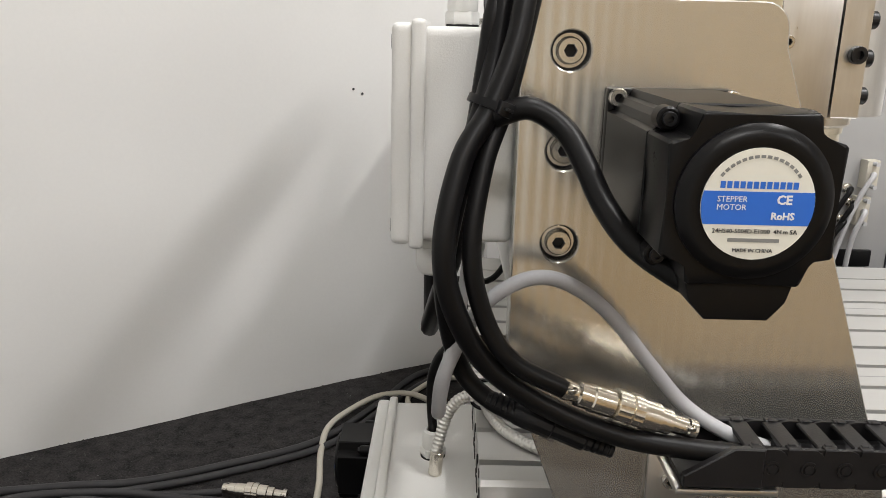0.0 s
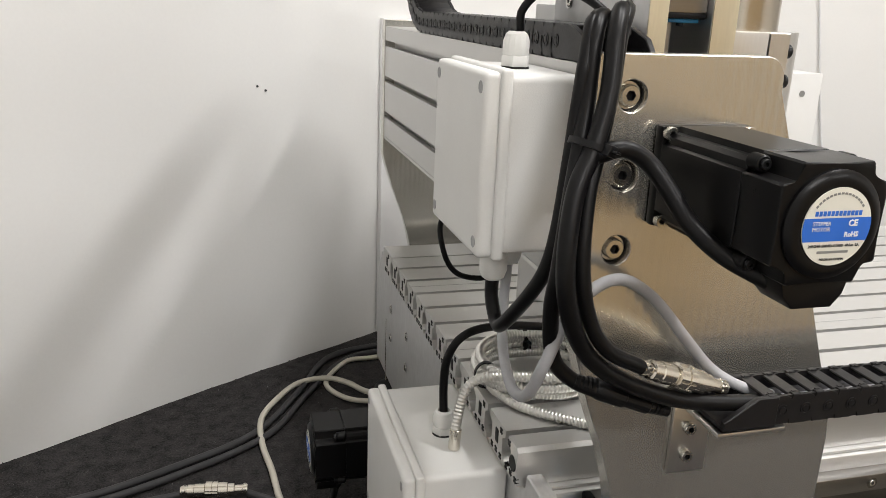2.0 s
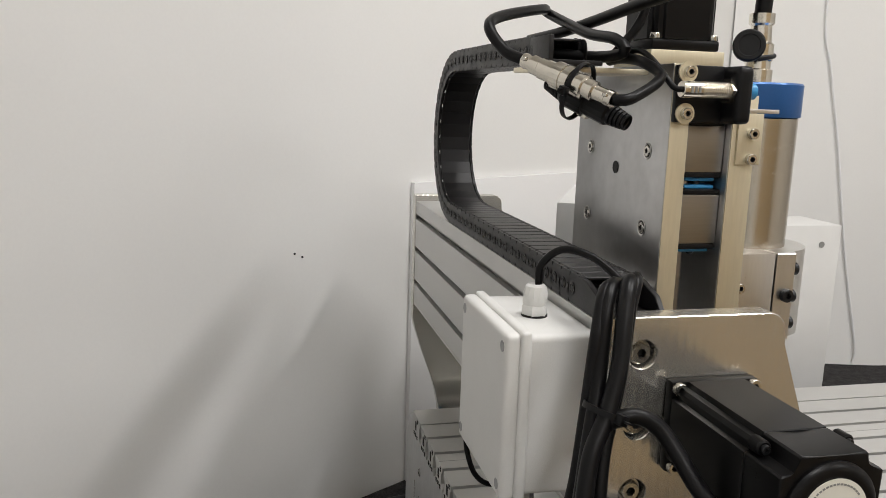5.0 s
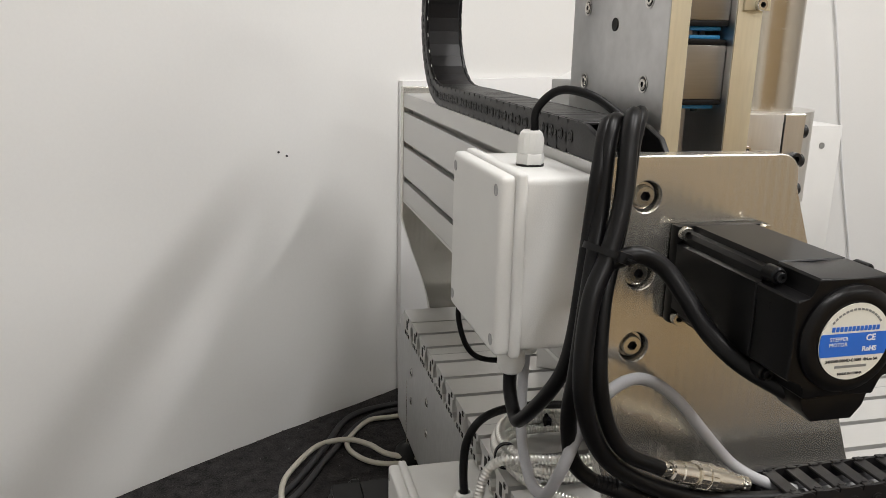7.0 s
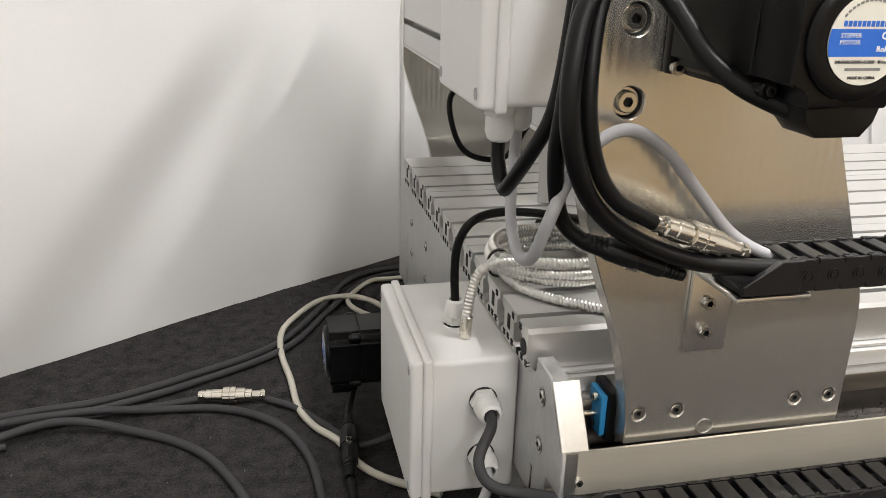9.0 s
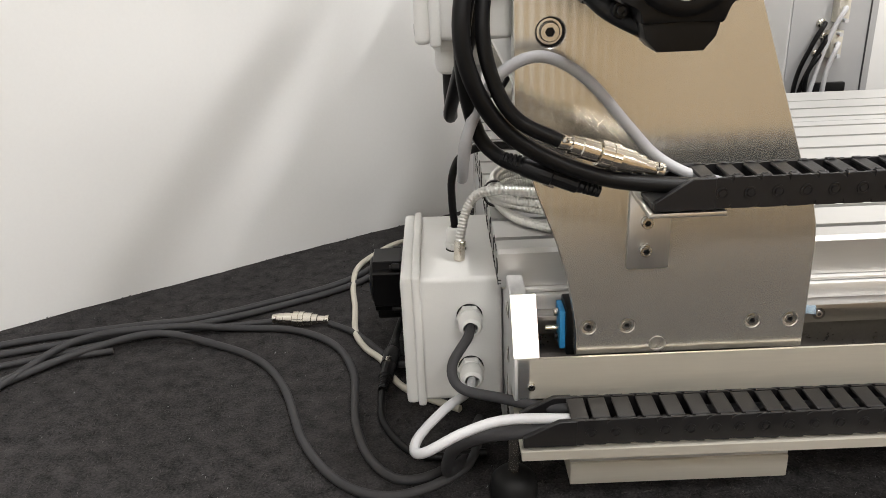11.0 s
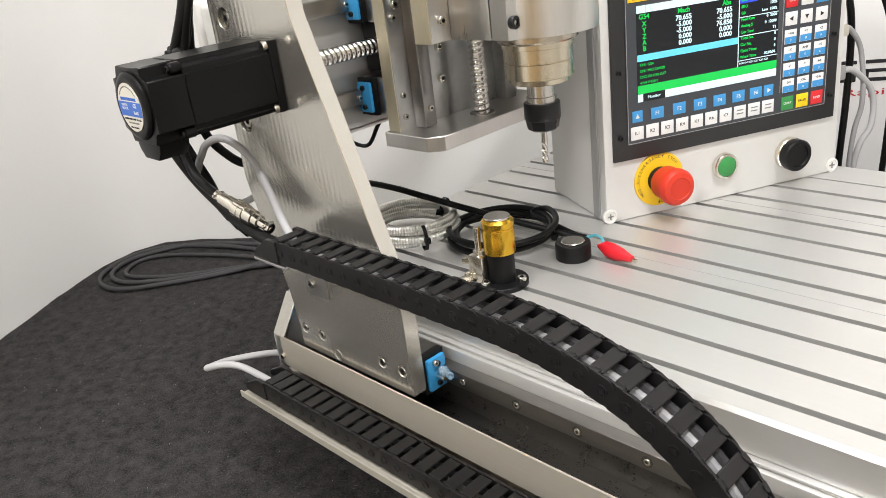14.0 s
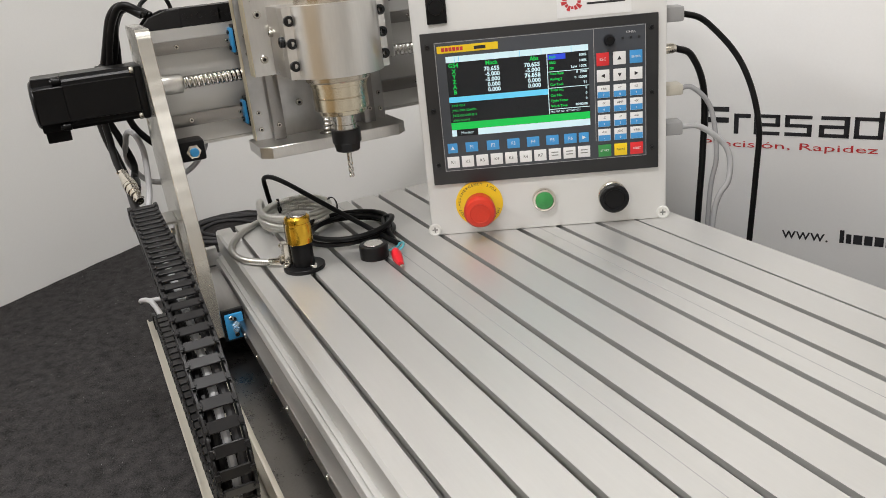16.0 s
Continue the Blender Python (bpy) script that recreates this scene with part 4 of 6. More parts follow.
part("shaft", lathe(B(), [(0, 0.309), (0.0125, 0.309), (0.0125, 0.296), (0.0135, 0.2955), (0.0135, 0.287), (0, 0.287)], (SX, SY, 0)), STEEL, spin)


def collet_nut():
    bm = B()
    lathe(bm, [(0, 0.2905), (0.0155, 0.2905), (0.0165, 0.2895), (0.0165, 0.2755), (0.0158, 0.2745)], (SX, SY, 0), n=32)
    lathe(bm, [(0.0158, 0.2745), (0.0142, 0.266), (0.012, 0.2645), (0, 0.2645)], (SX, SY, 0), n=8)
    return bm


part("collet_nut", collet_nut(), BLACK_BOLT_AND_RECESS, spin, "black hexagonal collet nut")


def cutter():
    bm = B()
    rod(bm, (SX, SY, 0.2655), (SX, SY, 0.2525), 0.003, 16)
    n, h, rings = 12, 0.0188, []
    for i in range(31):
        z, tw = 0.2525 - h * i / 30, 2.6 * 2 * math.pi * i / 30 * 0.5
        ring = []
        for k in range(n):
            a = 2 * math.pi * k / n
            rr = 0.0031 * (0.62 + 0.38 * abs(math.cos(a)) ** 0.7)
            ring.append(bm.verts.new((SX + rr * math.cos(a + tw), SY + rr * math.sin(a + tw), z)))
        rings.append(ring)
    for a, b in zip(rings, rings[1:]):
        for k in range(n):
            bm.faces.new((a[k], a[(k + 1) % n], b[(k + 1) % n], b[k]))
    bm.faces.new(rings[-1])
    return bm


part("cutter", cutter(), STEEL, spin, "bright fluted end mill")
plug = part("plug", lathe(B(), [(0, 0.565), (0.0125, 0.565), (0.0125, 0.576), (0.0105, 0.577), (0.0105, 0.583), (0.0118, 0.584), (0.0118, 0.597), (0.0095, 0.599), (0.0085, 0.612), (0.0105, 0.614), (0.0105, 0.622), (0, 0.622)], (SX, SY, 0)), NICKEL, spin, "ribbed metal cable plug")
part("dust_cap", lathe(B(), [(0, 0), (0.0115, 0), (0.013, 0.002), (0.013, 0.007), (0.0118, 0.0085), (0.009, 0.0085), (0.0085, 0.0078), (0, 0.0078)], (SX - 0.018, SY - 0.012, 0.594), (-0.5, -0.85, 0.1)), RUBBER_AND_SHADE, spin, "round black rubber dust cap")
part("cap_strap", tube(B(), [(SX - 0.02, SY - 0.013, 0.592), (SX - 0.012, SY - 0.012, 0.585), (SX, SY - 0.0125, 0.586), (SX + 0.012, SY - 0.004, 0.588)], 0.0022, 8), RUBBER_AND_SHADE, spin)


# ---- energy chains ----
def link_mesh(pitch, w, h, hole):
    """One chain link: two round-ended cheeks that overlap the next one's, with a ringed pin, and two crossbars. x along, y across, z out."""
    bm = B()
    t, r = 0.0018, h / 2
    outer, inner = (0.44, 0.46) if hole else (0.29, 0.36)
    for s in (-1, 1):
        pts = [(-pitch * 0.5 + 0.72 * r * math.cos(radians(a)), (r - 0.0002) * math.sin(radians(a))) for a in range(90, 271, 18)] + [(pitch * 0.24, -r + 0.0002), (pitch * 0.24, r - 0.0002)]
        prism(bm, pts, "xz", s * (w / 2 - t), s * (w / 2 + 0.0001))
        pts = [(pitch * 0.5 + 0.78 * r * math.cos(radians(a)), r * math.sin(radians(a))) for a in range(-90, 91, 18)] + [(-pitch * 0.16, r), (-pitch * 0.2, r * 0.5), (-pitch * 0.2, -r * 0.5), (-pitch * 0.16, -r)]
        prism(bm, pts, "xz", s * (w / 2 - 0.0002), s * (w / 2 + 0.0007), 0.0002, 1)
        lathe(bm, [(h * 0.2, -0.0004), (h * 0.2, 0.0006), (h * 0.15, 0.0006), (h * 0.15, 0.0001), (h * 0.12, 0.0001), (h * 0.11, 0.0007), (0, 0.0007)], (pitch * 0.46, s * (w / 2 + 0.0007), 0), (0, s, 0), 14)
        if hole:
            lathe(bm, [(h * 0.1, -0.0004), (h * 0.1, 0.0004), (0, 0.0004)], (0, s * (w / 2 + 0.0007), 0), (0, s, 0), 10)
        box(bm, (-pitch * 0.17, s * (w / 2 + 0.0006), r - 0.0028), (pitch * 0.17, s * (w / 2 - t * 1.9), r + 0.0006), 0.0004, 1)
        box(bm, (-pitch * 0.1, s * (w / 2 - t * 1.2), r + 0.0003), (pitch * 0.1, s * (w / 2 - t * 2.2), r + 0.0011), 0.0003, 1)
    box(bm, (-pitch * outer, -w / 2 + t * 1.5, r - 0.0022), (pitch * outer, w / 2 - t * 1.5, r), 0.0006, 1)
    box(bm, (-pitch * inner, -w / 2 + t * 1.5, -r), (pitch * inner, w / 2 - t * 1.5, -r + 0.0018), 0.0005, 1)
    return finish("link", bm, CHAIN_BLACK, 35)


def energy_chain(at, path, across, pitch, w, h, label, hole=False):
    """path: points in order along the middle of the chain; out is the side of the crossbars that show."""
    ob = thing("energy_chain", at, label, "cable chain", "cable chains of the router")
    me = link_mesh(pitch, w, h, hole)
    pts = spline(path, pitch)
    for a, b in zip(pts, pts[1:]):
        t = (b - a).normalized()
        y = Vector(across)
        z = t.cross(y).normalized()
        placed("link", me, Matrix.Translation((a + b) / 2) @ Matrix((t, y, z)).transposed().to_4x4(), ob)
    return ob, pts


def bend(c, r, plane, a0, a1, n=9):
    out = []
    for i in range(n + 1):
        a = radians(a0 + (a1 - a0) * i / n)
        out.append((c[0] + r * math.cos(a), c[1], c[2] + r * math.sin(a)) if plane == "xz" else (c[0], c[1] + r * math.cos(a), c[2] + r * math.sin(a)))
    return out


CY, ZU, ZL = -0.0335, 0.2125, 0.0465
side_path = [(x, CY, z) for x, z in ((0.08, ZU), (0.16, ZU), (0.26, ZU), (0.335, ZU - 0.0008), (0.38, ZU - 0.006), (0.425, ZU - 0.0185), (0.462, ZU - 0.0385), (0.489, ZU - 0.066), (0.4985, 0.1185),
                                          (0.49, 0.0885), (0.462, 0.0645), (0.42, 0.0515), (0.36, ZL), (0.2, ZL), (0.1, ZL), (0.01, ZL))]
side_chain, pts = energy_chain((0.2, CY, 0.036), side_path, (0, 1, 0), 0.0167, 0.0295, 0.0195, "black plastic energy chain looping from the gantry to a tray")
nose = [(0.056, 0.2025), (0.092, 0.2025), (0.092, 0.2225), (0.078, 0.2225), (0.056, 0.2085)]
tail = [(-0.022, 0.0368), (0.014, 0.0368), (0.014, 0.0565), (0.002, 0.0565), (-0.022, 0.0445)]
for shape in (nose, tail):
    for y in (CY - 0.0168, CY + 0.0125):
        part("end_cheek", prism(B(), shape, "xz", y, y + 0.0043, 0.0006, 1), CHAIN_BLACK, side_chain)
    part("end_floor", box(B(), (shape[0][0], CY - 0.0125, shape[0][1]), (shape[1][0], CY + 0.0125, shape[0][1] + 0.003)), CHAIN_BLACK, side_chain)
for dy, r, matl in ((-0.0075, 0.0037, CABLE_BLACK), (0.0, 0.0036, CABLE_GREY), (0.008, 0.0038, CABLE_FLOOR)):
    part("inner_cable", tube(B(), [(x, y + dy, z - 0.0015) for x, y, z in side_path[:11 if matl is CABLE_GREY else -1]], r, 8, 0.008), matl, side_chain, "cable running inside the chain")

YC, RZ = 0.425, 0.0815
top_path = [(0.0, 0.05, 0.4205), (0.0, 0.15, 0.4205), (0.0, 0.3, 0.4205), (0.0, 0.37, 0.4205)] + bend((0.0, YC, 0.4205 + RZ), RZ, "yz", -90, 90) + [(0.0, 0.35, 0.5835), (0.0, 0.25, 0.583), (0.0, 0.175, 0.582)]
top_chain, pts = energy_chain((0.0, 0.2, 0.41), top_path, (1, 0, 0), 0.0167, 0.0405, 0.021, "black plastic energy chain curling over the gantry beam", True)
for x in (-0.0215, 0.0175):
    part("end_cheek", prism(B(), [(0.0162, 0.4098), (0.06, 0.4098), (0.06, 0.4305), (0.044, 0.4305), (0.024, 0.4245), (0.0162, 0.4165)], "yz", x, x + 0.004, 0.0006, 1), CHAIN_BLACK, top_chain)
part("end_floor", box(B(), (-0.018, 0.0162, 0.4098), (0.018, 0.052, 0.4128)), CHAIN_BLACK, top_chain)
part("end_cheek", box(B(), (-0.021, 0.135, 0.571), (0.021, 0.178, 0.5745), 0.0006), CHAIN_BLACK, top_chain)
part("end_cheek", box(B(), (-0.0215, 0.135, 0.571), (-0.0175, 0.178, 0.592), 0.0015), CHAIN_BLACK, top_chain)
part("shelf", box(B(), (-0.022, 0.15, 0.5665), (0.066, 0.215, 0.5705), 0.0006), CREAM_METAL, zax, "cream aluminium chain shelf")


# ---- junction boxes ----
def gland(at, axis, parent, r=0.0085, h=0.024):
    g = part("cable_gland", lathe(B(), [(0, 0), (r * 1.12, 0), (r * 1.12, 0.0012), (r * 1.05, 0.0014)], at, axis, 24), RUBBER_AND_SHADE, parent, "white nylon cable gland")
    part("hexagon", lathe(B(), [(r * 0.5, 0.001), (r * 1.12, 0.001), (r * 1.15, 0.002), (r * 1.15, h * 0.32), (r * 1.05, h * 0.36), (r * 0.5, h * 0.36)], at, axis, 6), GLAND_WHITE, g)
    bm = B()
    n = 28
    m = Matrix.Translation(at) @ aim(axis)
    prof = [(r * 0.98, h * 0.35), (r, h * 0.4), (r, h * 0.75), (r * 0.86, h * 0.93), (r * 0.62, h), (r * 0.55, h * 0.9)]
    rings = []
    for rr, z in prof:
        rings.append([bm.verts.new(m @ Vector(((rr + (0.0004 if k % 2 and h * 0.38 < z < h * 0.8 else 0)) * math.cos(2 * math.pi * k / n), (rr + (0.0004 if k % 2 and h * 0.38 < z < h * 0.8 else 0)) * math.sin(2 * math.pi * k / n), z))) for k in range(n)])
    for a, b in zip(rings, rings[1:]):
        for k in range(n):
            bm.faces.new((a[k], a[(k + 1) % n], b[(k + 1) % n], b[k]))
    part("dome_nut", bm, GLAND_WHITE, g, angle=25)
    return g


def junction_box(x0, x1, y0, y1, z0, z1, label):
    """A moulded box that is open towards -x under a lid with four screws."""
    ob = thing("junction_box", ((x0 + x1) / 2, (y0 + y1) / 2, z0), label, "junction box", "grey junction boxes")
    part("body", box(B(), (x0 + 0.014, y0 + 0.002, z0 + 0.002), (x1, y1 - 0.002, z1 - 0.002), 0.005, 4), BOX_GREY, ob)
    part("rim", box(B(), (x0 + 0.0095, y0 - 0.0012, z0 - 0.0012), (x0 + 0.0165, y1 + 0.0012, z1 + 0.0012), 0.0026, 3), BOX_GREY, ob)
    lid = part("lid", box(B(), (x0, y0 + 0.0005, z0 + 0.0005), (x0 + 0.0105, y1 - 0.0005, z1 - 0.0005), 0.0042, 4), BOX_GREY, ob)
    for y in (y0 + 0.0075, y1 - 0.0075):
        for z in (z0 + 0.0095, z1 - 0.0095):
            part("screw_well", lathe(B(), [(0.0036, -0.0004), (0.0036, 0.0003), (0.003, 0.0003), (0.0028, 0.0001), (0, 0.0001)], (x0, y, z), (-1, 0, 0), 16), CABINET_GREY, lid)
    return ob


upper = junction_box(-0.083, -0.0217, 0.014, 0.12, 0.296, 0.4055, "light grey plastic junction box on the back of the gantry beam")
gland((-0.049, 0.061, 0.4035), (0, 0, 1), upper, 0.0078, 0.022)
gland((-0.062, 0.042, 0.298), (0, 0, -1), upper)
gland((-0.041, 0.072, 0.298), (0, 0, -1), upper)
lower = junction_box(-0.107, -0.025, 0.082, 0.234, -0.012, 0.106, "light grey plastic junction box on the end of the bed")
gland((-0.052, 0.084, 0.07), (0, -1, 0), lower, 0.0095)
gland((-0.052, 0.084, 0.022), (0, -1, 0), lower, 0.0095)
gland((-0.06, 0.146, 0.104), (0, 0, 1), lower, 0.008, 0.021)
part("ferrule", rod(B(), (-0.058, 0.12, 0.104), (-0.0575, 0.121, 0.114), 0.0046, 20, 0.0004), NICKEL, lower)
part("mount_tab", box(B(), (-0.06, 0.12, -0.03), (-0.045, 0.14, -0.0118), 0.0008), CREAM_METAL, lower)


# ---- cables ----
def cable(label, pts, r, material, group="", at=None, n=10, step=0.004):
    ob = tagged(part("cable", tube(B(), pts, r, n, step), material), label, "cable", group)
    return ob


HANG = "cables hanging beside the gantry"
cable("thick black cable bundled beside the gantry plate", [(0, 0.02, 0.428), (-0.012, 0, 0.44), (-0.02102, -0.01407, 0.428), (-0.02729, -0.02487, 0.397), (-0.03742, -0.03326, 0.37), (-0.04927, -0.0418, 0.349), (-0.05594, -0.05182, 0.315), (-0.05077, -0.0503, 0.286), (-0.03503, -0.0441, 0.258), (-0.008, -0.04, 0.237), (0.027, -0.04, 0.2225), (0.06, -0.0405, 0.217), (0.1, -0.041, 0.214)], 0.0052, CABLE_BLACK, HANG)
cable("black cable bundled beside the gantry plate", [(0.0, 0.025, 0.428), (-0.0075, 0.002, 0.441), (-0.0175, -0.012, 0.426), (-0.0245, -0.02181, 0.398), (-0.03142, -0.02776, 0.37), (-0.03957, -0.03672, 0.346), (-0.044, -0.04699, 0.311), (-0.03729, -0.04686, 0.281), (-0.0243, -0.04689, 0.261), (-0.0005, -0.0445, 0.2475)], 0.0044, CABLE_BLACK, HANG)
cable("black cable bundled beside the gantry plate", [(-0.004, 0.025, 0.427), (-0.02001, 0.005972, 0.437), (-0.03003, -0.008091, 0.425), (-0.03663, -0.0179, 0.385), (-0.04768, -0.03303, 0.345), (-0.05499, -0.04197, 0.308), (-0.05419, -0.03456, 0.28), (-0.04629, -0.02587, 0.248), (-0.0336, -0.02779, 0.234), (-0.01839, -0.03218, 0.2275)], 0.0046, CABLE_BLACK, HANG)
cable("black motor cable curving over the gantry plate", [(-0.04, -0.03, 0.368), (-0.035, -0.0345, 0.3675), (-0.021, -0.037, 0.371), (-0.007, -0.04, 0.363), (0.001, -0.049, 0.35), (0.008, -0.062, 0.335), (0.017, -0.08, 0.324), (0.032, -0.097, 0.316), (0.043, -0.1, 0.312)], 0.005, CABLE_BLACK, HANG)
cable("black cable looping under the grey junction box", [(-0.062, 0.042, 0.278), (-0.062, 0.042, 0.262), (-0.0615, 0.031, 0.2485), (-0.0625, 0.0166, 0.2535), (-0.0572, -0.0072, 0.2796), (-0.0515, -0.017, 0.3), (-0.048, -0.0205, 0.3243), (-0.043, -0.017, 0.36), (-0.039, -0.0135, 0.39), (-0.036, -0.011, 0.412), (-0.028, 0.0, 0.434), (-0.012, 0.015, 0.435), (-0.002, 0.03, 0.426)], 0.0044, CABLE_BLACK, HANG)
cable("grey cable looping from the junction box to the chain", [(-0.041, 0.072, 0.278), (-0.0445, 0.066, 0.25), (-0.051, 0.045, 0.225), (-0.056, 0.012, 0.2125), (-0.0565, -0.014, 0.2195), (-0.0548, -0.0305, 0.2445), (-0.0477, -0.0315, 0.264), (-0.0405, -0.029, 0.276), (-0.032, -0.0275, 0.2852), (-0.018, -0.024, 0.292), (-0.004, -0.02, 0.2915), (0.012, -0.016, 0.283), (0.0271, -0.0148, 0.2697), (0.0464, -0.0177, 0.2469), (0.062, -0.0215, 0.23), (0.08, -0.027, 0.2195), (0.1, -0.0335, 0.2145)], 0.0036, CABLE_GREY, HANG)
cable("thin black cable behind the junction box", [(-0.045, 0.118, 0.3), (-0.066, 0.15, 0.285), (-0.064, 0.15, 0.257), (-0.051, 0.15, 0.239), (-0.024, 0.152, 0.236), (-0.008, 0.155, 0.256), (0.002, 0.156, 0.27)], 0.0022, CABLE_BLACK, HANG)
cable("thin black cable arching from the box to the chain", [(-0.047, 0.061, 0.425), (-0.0475, 0.058, 0.438), (-0.037, 0.05, 0.45), (-0.022, 0.036, 0.448), (-0.01, 0.02, 0.437), (0.0, 0.025, 0.425)], 0.0026, CABLE_BLACK, HANG)
cable("black cable rising from the lower junction box over the hose", [(-0.06, 0.146, 0.12), (-0.062, 0.143, 0.148), (-0.061, 0.14, 0.172), (-0.052, 0.138, 0.19), (-0.032, 0.145, 0.1945), (0.0, 0.158, 0.1895), (0.037, 0.174, 0.179), (0.085, 0.195, 0.165), (0.13, 0.213, 0.154), (0.17, 0.227, 0.1455), (0.196, 0.2345, TOP + 0.0045)], 0.0034, CABLE_BLACK, HANG)
TRAY = "cables leading into the chain tray"
cable("pale grey cable looping into the chain tray", [(-0.052, 0.064, 0.022), (-0.056, 0.048, 0.02), (-0.073, 0.01, 0.032), (-0.092, -0.028, 0.036), (-0.096, -0.048, 0.037), (-0.088, -0.057, 0.042), (-0.062, -0.051, 0.052), (-0.032, -0.044, 0.056), (0.02, -0.037, 0.0495)], 0.0036, CABLE_WHITE, TRAY)
cable("dark cable bending into the chain tray", [(-0.052, 0.064, 0.07), (-0.055, 0.05, 0.068), (-0.068, 0.034, 0.053), (-0.062, 0.018, 0.043), (-0.034, 0.006, 0.041), (-0.008, -0.014, 0.046), (0.02, -0.027, 0.05)], 0.004, CABLE_FLOOR, TRAY)
cable("dark cable lying along the chain tray", [(0.02, -0.042, 0.0465), (-0.019, -0.04, 0.0435), (-0.05, -0.03, 0.033), (-0.07, 0.0, 0.0), (-0.075, 0.04, -0.05), (-0.06, 0.09, -0.077)], 0.005, CABLE_FLOOR, TRAY)

FL = FLOOR + 0.0052
LYING = "cables lying on the carpet"
def lying(label, pts, r, material):
    return cable(label, [(x, y, FL + dz) for x, y, dz in ((*p, 0) if len(p) == 2 else p for p in pts)], r, material, LYING, step=0.006)


DARK = "dark grey cable lying in curves on the carpet"
NEAR_LOOP = [(-0.553, 0.26), (-0.62, 0.17), (-0.7, 0.1), (-0.765, 0.1), (-0.8, 0.15), (-0.785, 0.22), (-0.74, 0.275)]
lying(DARK, [(0.1, 0.73), (-0.018, 0.722), (-0.088, 0.69), (-0.139, 0.591), (-0.203, 0.49), (-0.299, 0.43), (-0.382, 0.392), (-0.46, 0.379), (-0.6, 0.345)] + NEAR_LOOP[::-1] + [(-0.489, 0.315, 0.004), (-0.417, 0.343, 0.008), (-0.343, 0.325), (-0.281, 0.281), (-0.243, 0.22), (-0.211, 0.13), (-0.176, 0.074), (-0.139, 0.048), (-0.101, 0.051), (-0.06, 0.075, 0.004), (-0.045, 0.12)], 0.0043, CABLE_FLOOR)
lying(DARK, [(0.08, 0.705), (-0.022, 0.7), (-0.074, 0.668), (-0.129, 0.58), (-0.19, 0.48), (-0.298, 0.411), (-0.395, 0.371), (-0.455, 0.36), (-0.58, 0.325), (-0.7, 0.285), (-0.8, 0.22), (-0.815, 0.15), (-0.77, 0.08), (-0.69, 0.075), (-0.62, 0.15), (-0.565, 0.235), (-0.506, 0.33, 0.009), (-0.406, 0.358, 0.008), (-0.326, 0.363), (-0.256, 0.352), (-0.203, 0.313), (-0.174, 0.248), (-0.163, 0.154), (-0.142, 0.092), (-0.111, 0.066), (-0.071, 0.087), (-0.043, 0.155)], 0.0042, CABLE_FLOOR)
lying(DARK, [(-0.285, 0.377), (-0.324, 0.371), (-0.373, 0.366), (-0.454, 0.346), (-0.55, 0.305), (-0.66, 0.26), (-0.76, 0.2), (-0.775, 0.15), (-0.73, 0.115), (-0.65, 0.16), (-0.58, 0.24), (-0.52, 0.3), (-0.46, 0.32)], 0.0036, CABLE_FLOOR)
lying(DARK, [(-0.214, 0.366), (-0.181, 0.339), (-0.15, 0.295), (-0.128, 0.262), (-0.1, 0.25, 0.012), (-0.06, 0.26, 0.03)], 0.0036, CABLE_FLOOR)
lying("beige cable coiled on the carpet behind the bed", [(0.03, 0.69), (-0.022, 0.682), (-0.057, 0.678), (-0.087, 0.64), (-0.099, 0.61), (-0.091, 0.58), (-0.068, 0.554), (-0.03, 0.545), (0.02, 0.55)], 0.0036, CABLE_BEIGE)
lying("beige cable winding over the carpet", [(0.02, 0.535, 0.006), (-0.045, 0.556, 0.008), (-0.07, 0.594, 0.006), (-0.098, 0.614, 0.006), (-0.138, 0.609, 0.004), (-0.171, 0.562, 0.006), (-0.192, 0.515, 0.006), (-0.194, 0.466), (-0.186, 0.404), (-0.18, 0.342), (-0.166, 0.303), (-0.144, 0.271), (-0.13, 0.233), (-0.108, 0.204), (-0.06, 0.17)], 0.0038, CABLE_BEIGE)
lying("black cable from the motor to an inline plug", [(-0.05, 0.44, 0.03), (-0.085, 0.4, 0.034), (-0.115, 0.352, 0.026), (-0.129, 0.315, 0.01), (-0.131, 0.3, 0.007)], 0.0045, CABLE_BLACK)
lying("black cable from an inline plug under the bed", [(-0.14, 0.2, 0.004), (-0.135, 0.15), (-0.1, 0.1), (-0.04, 0.1)], 0.004, CABLE_BLACK)


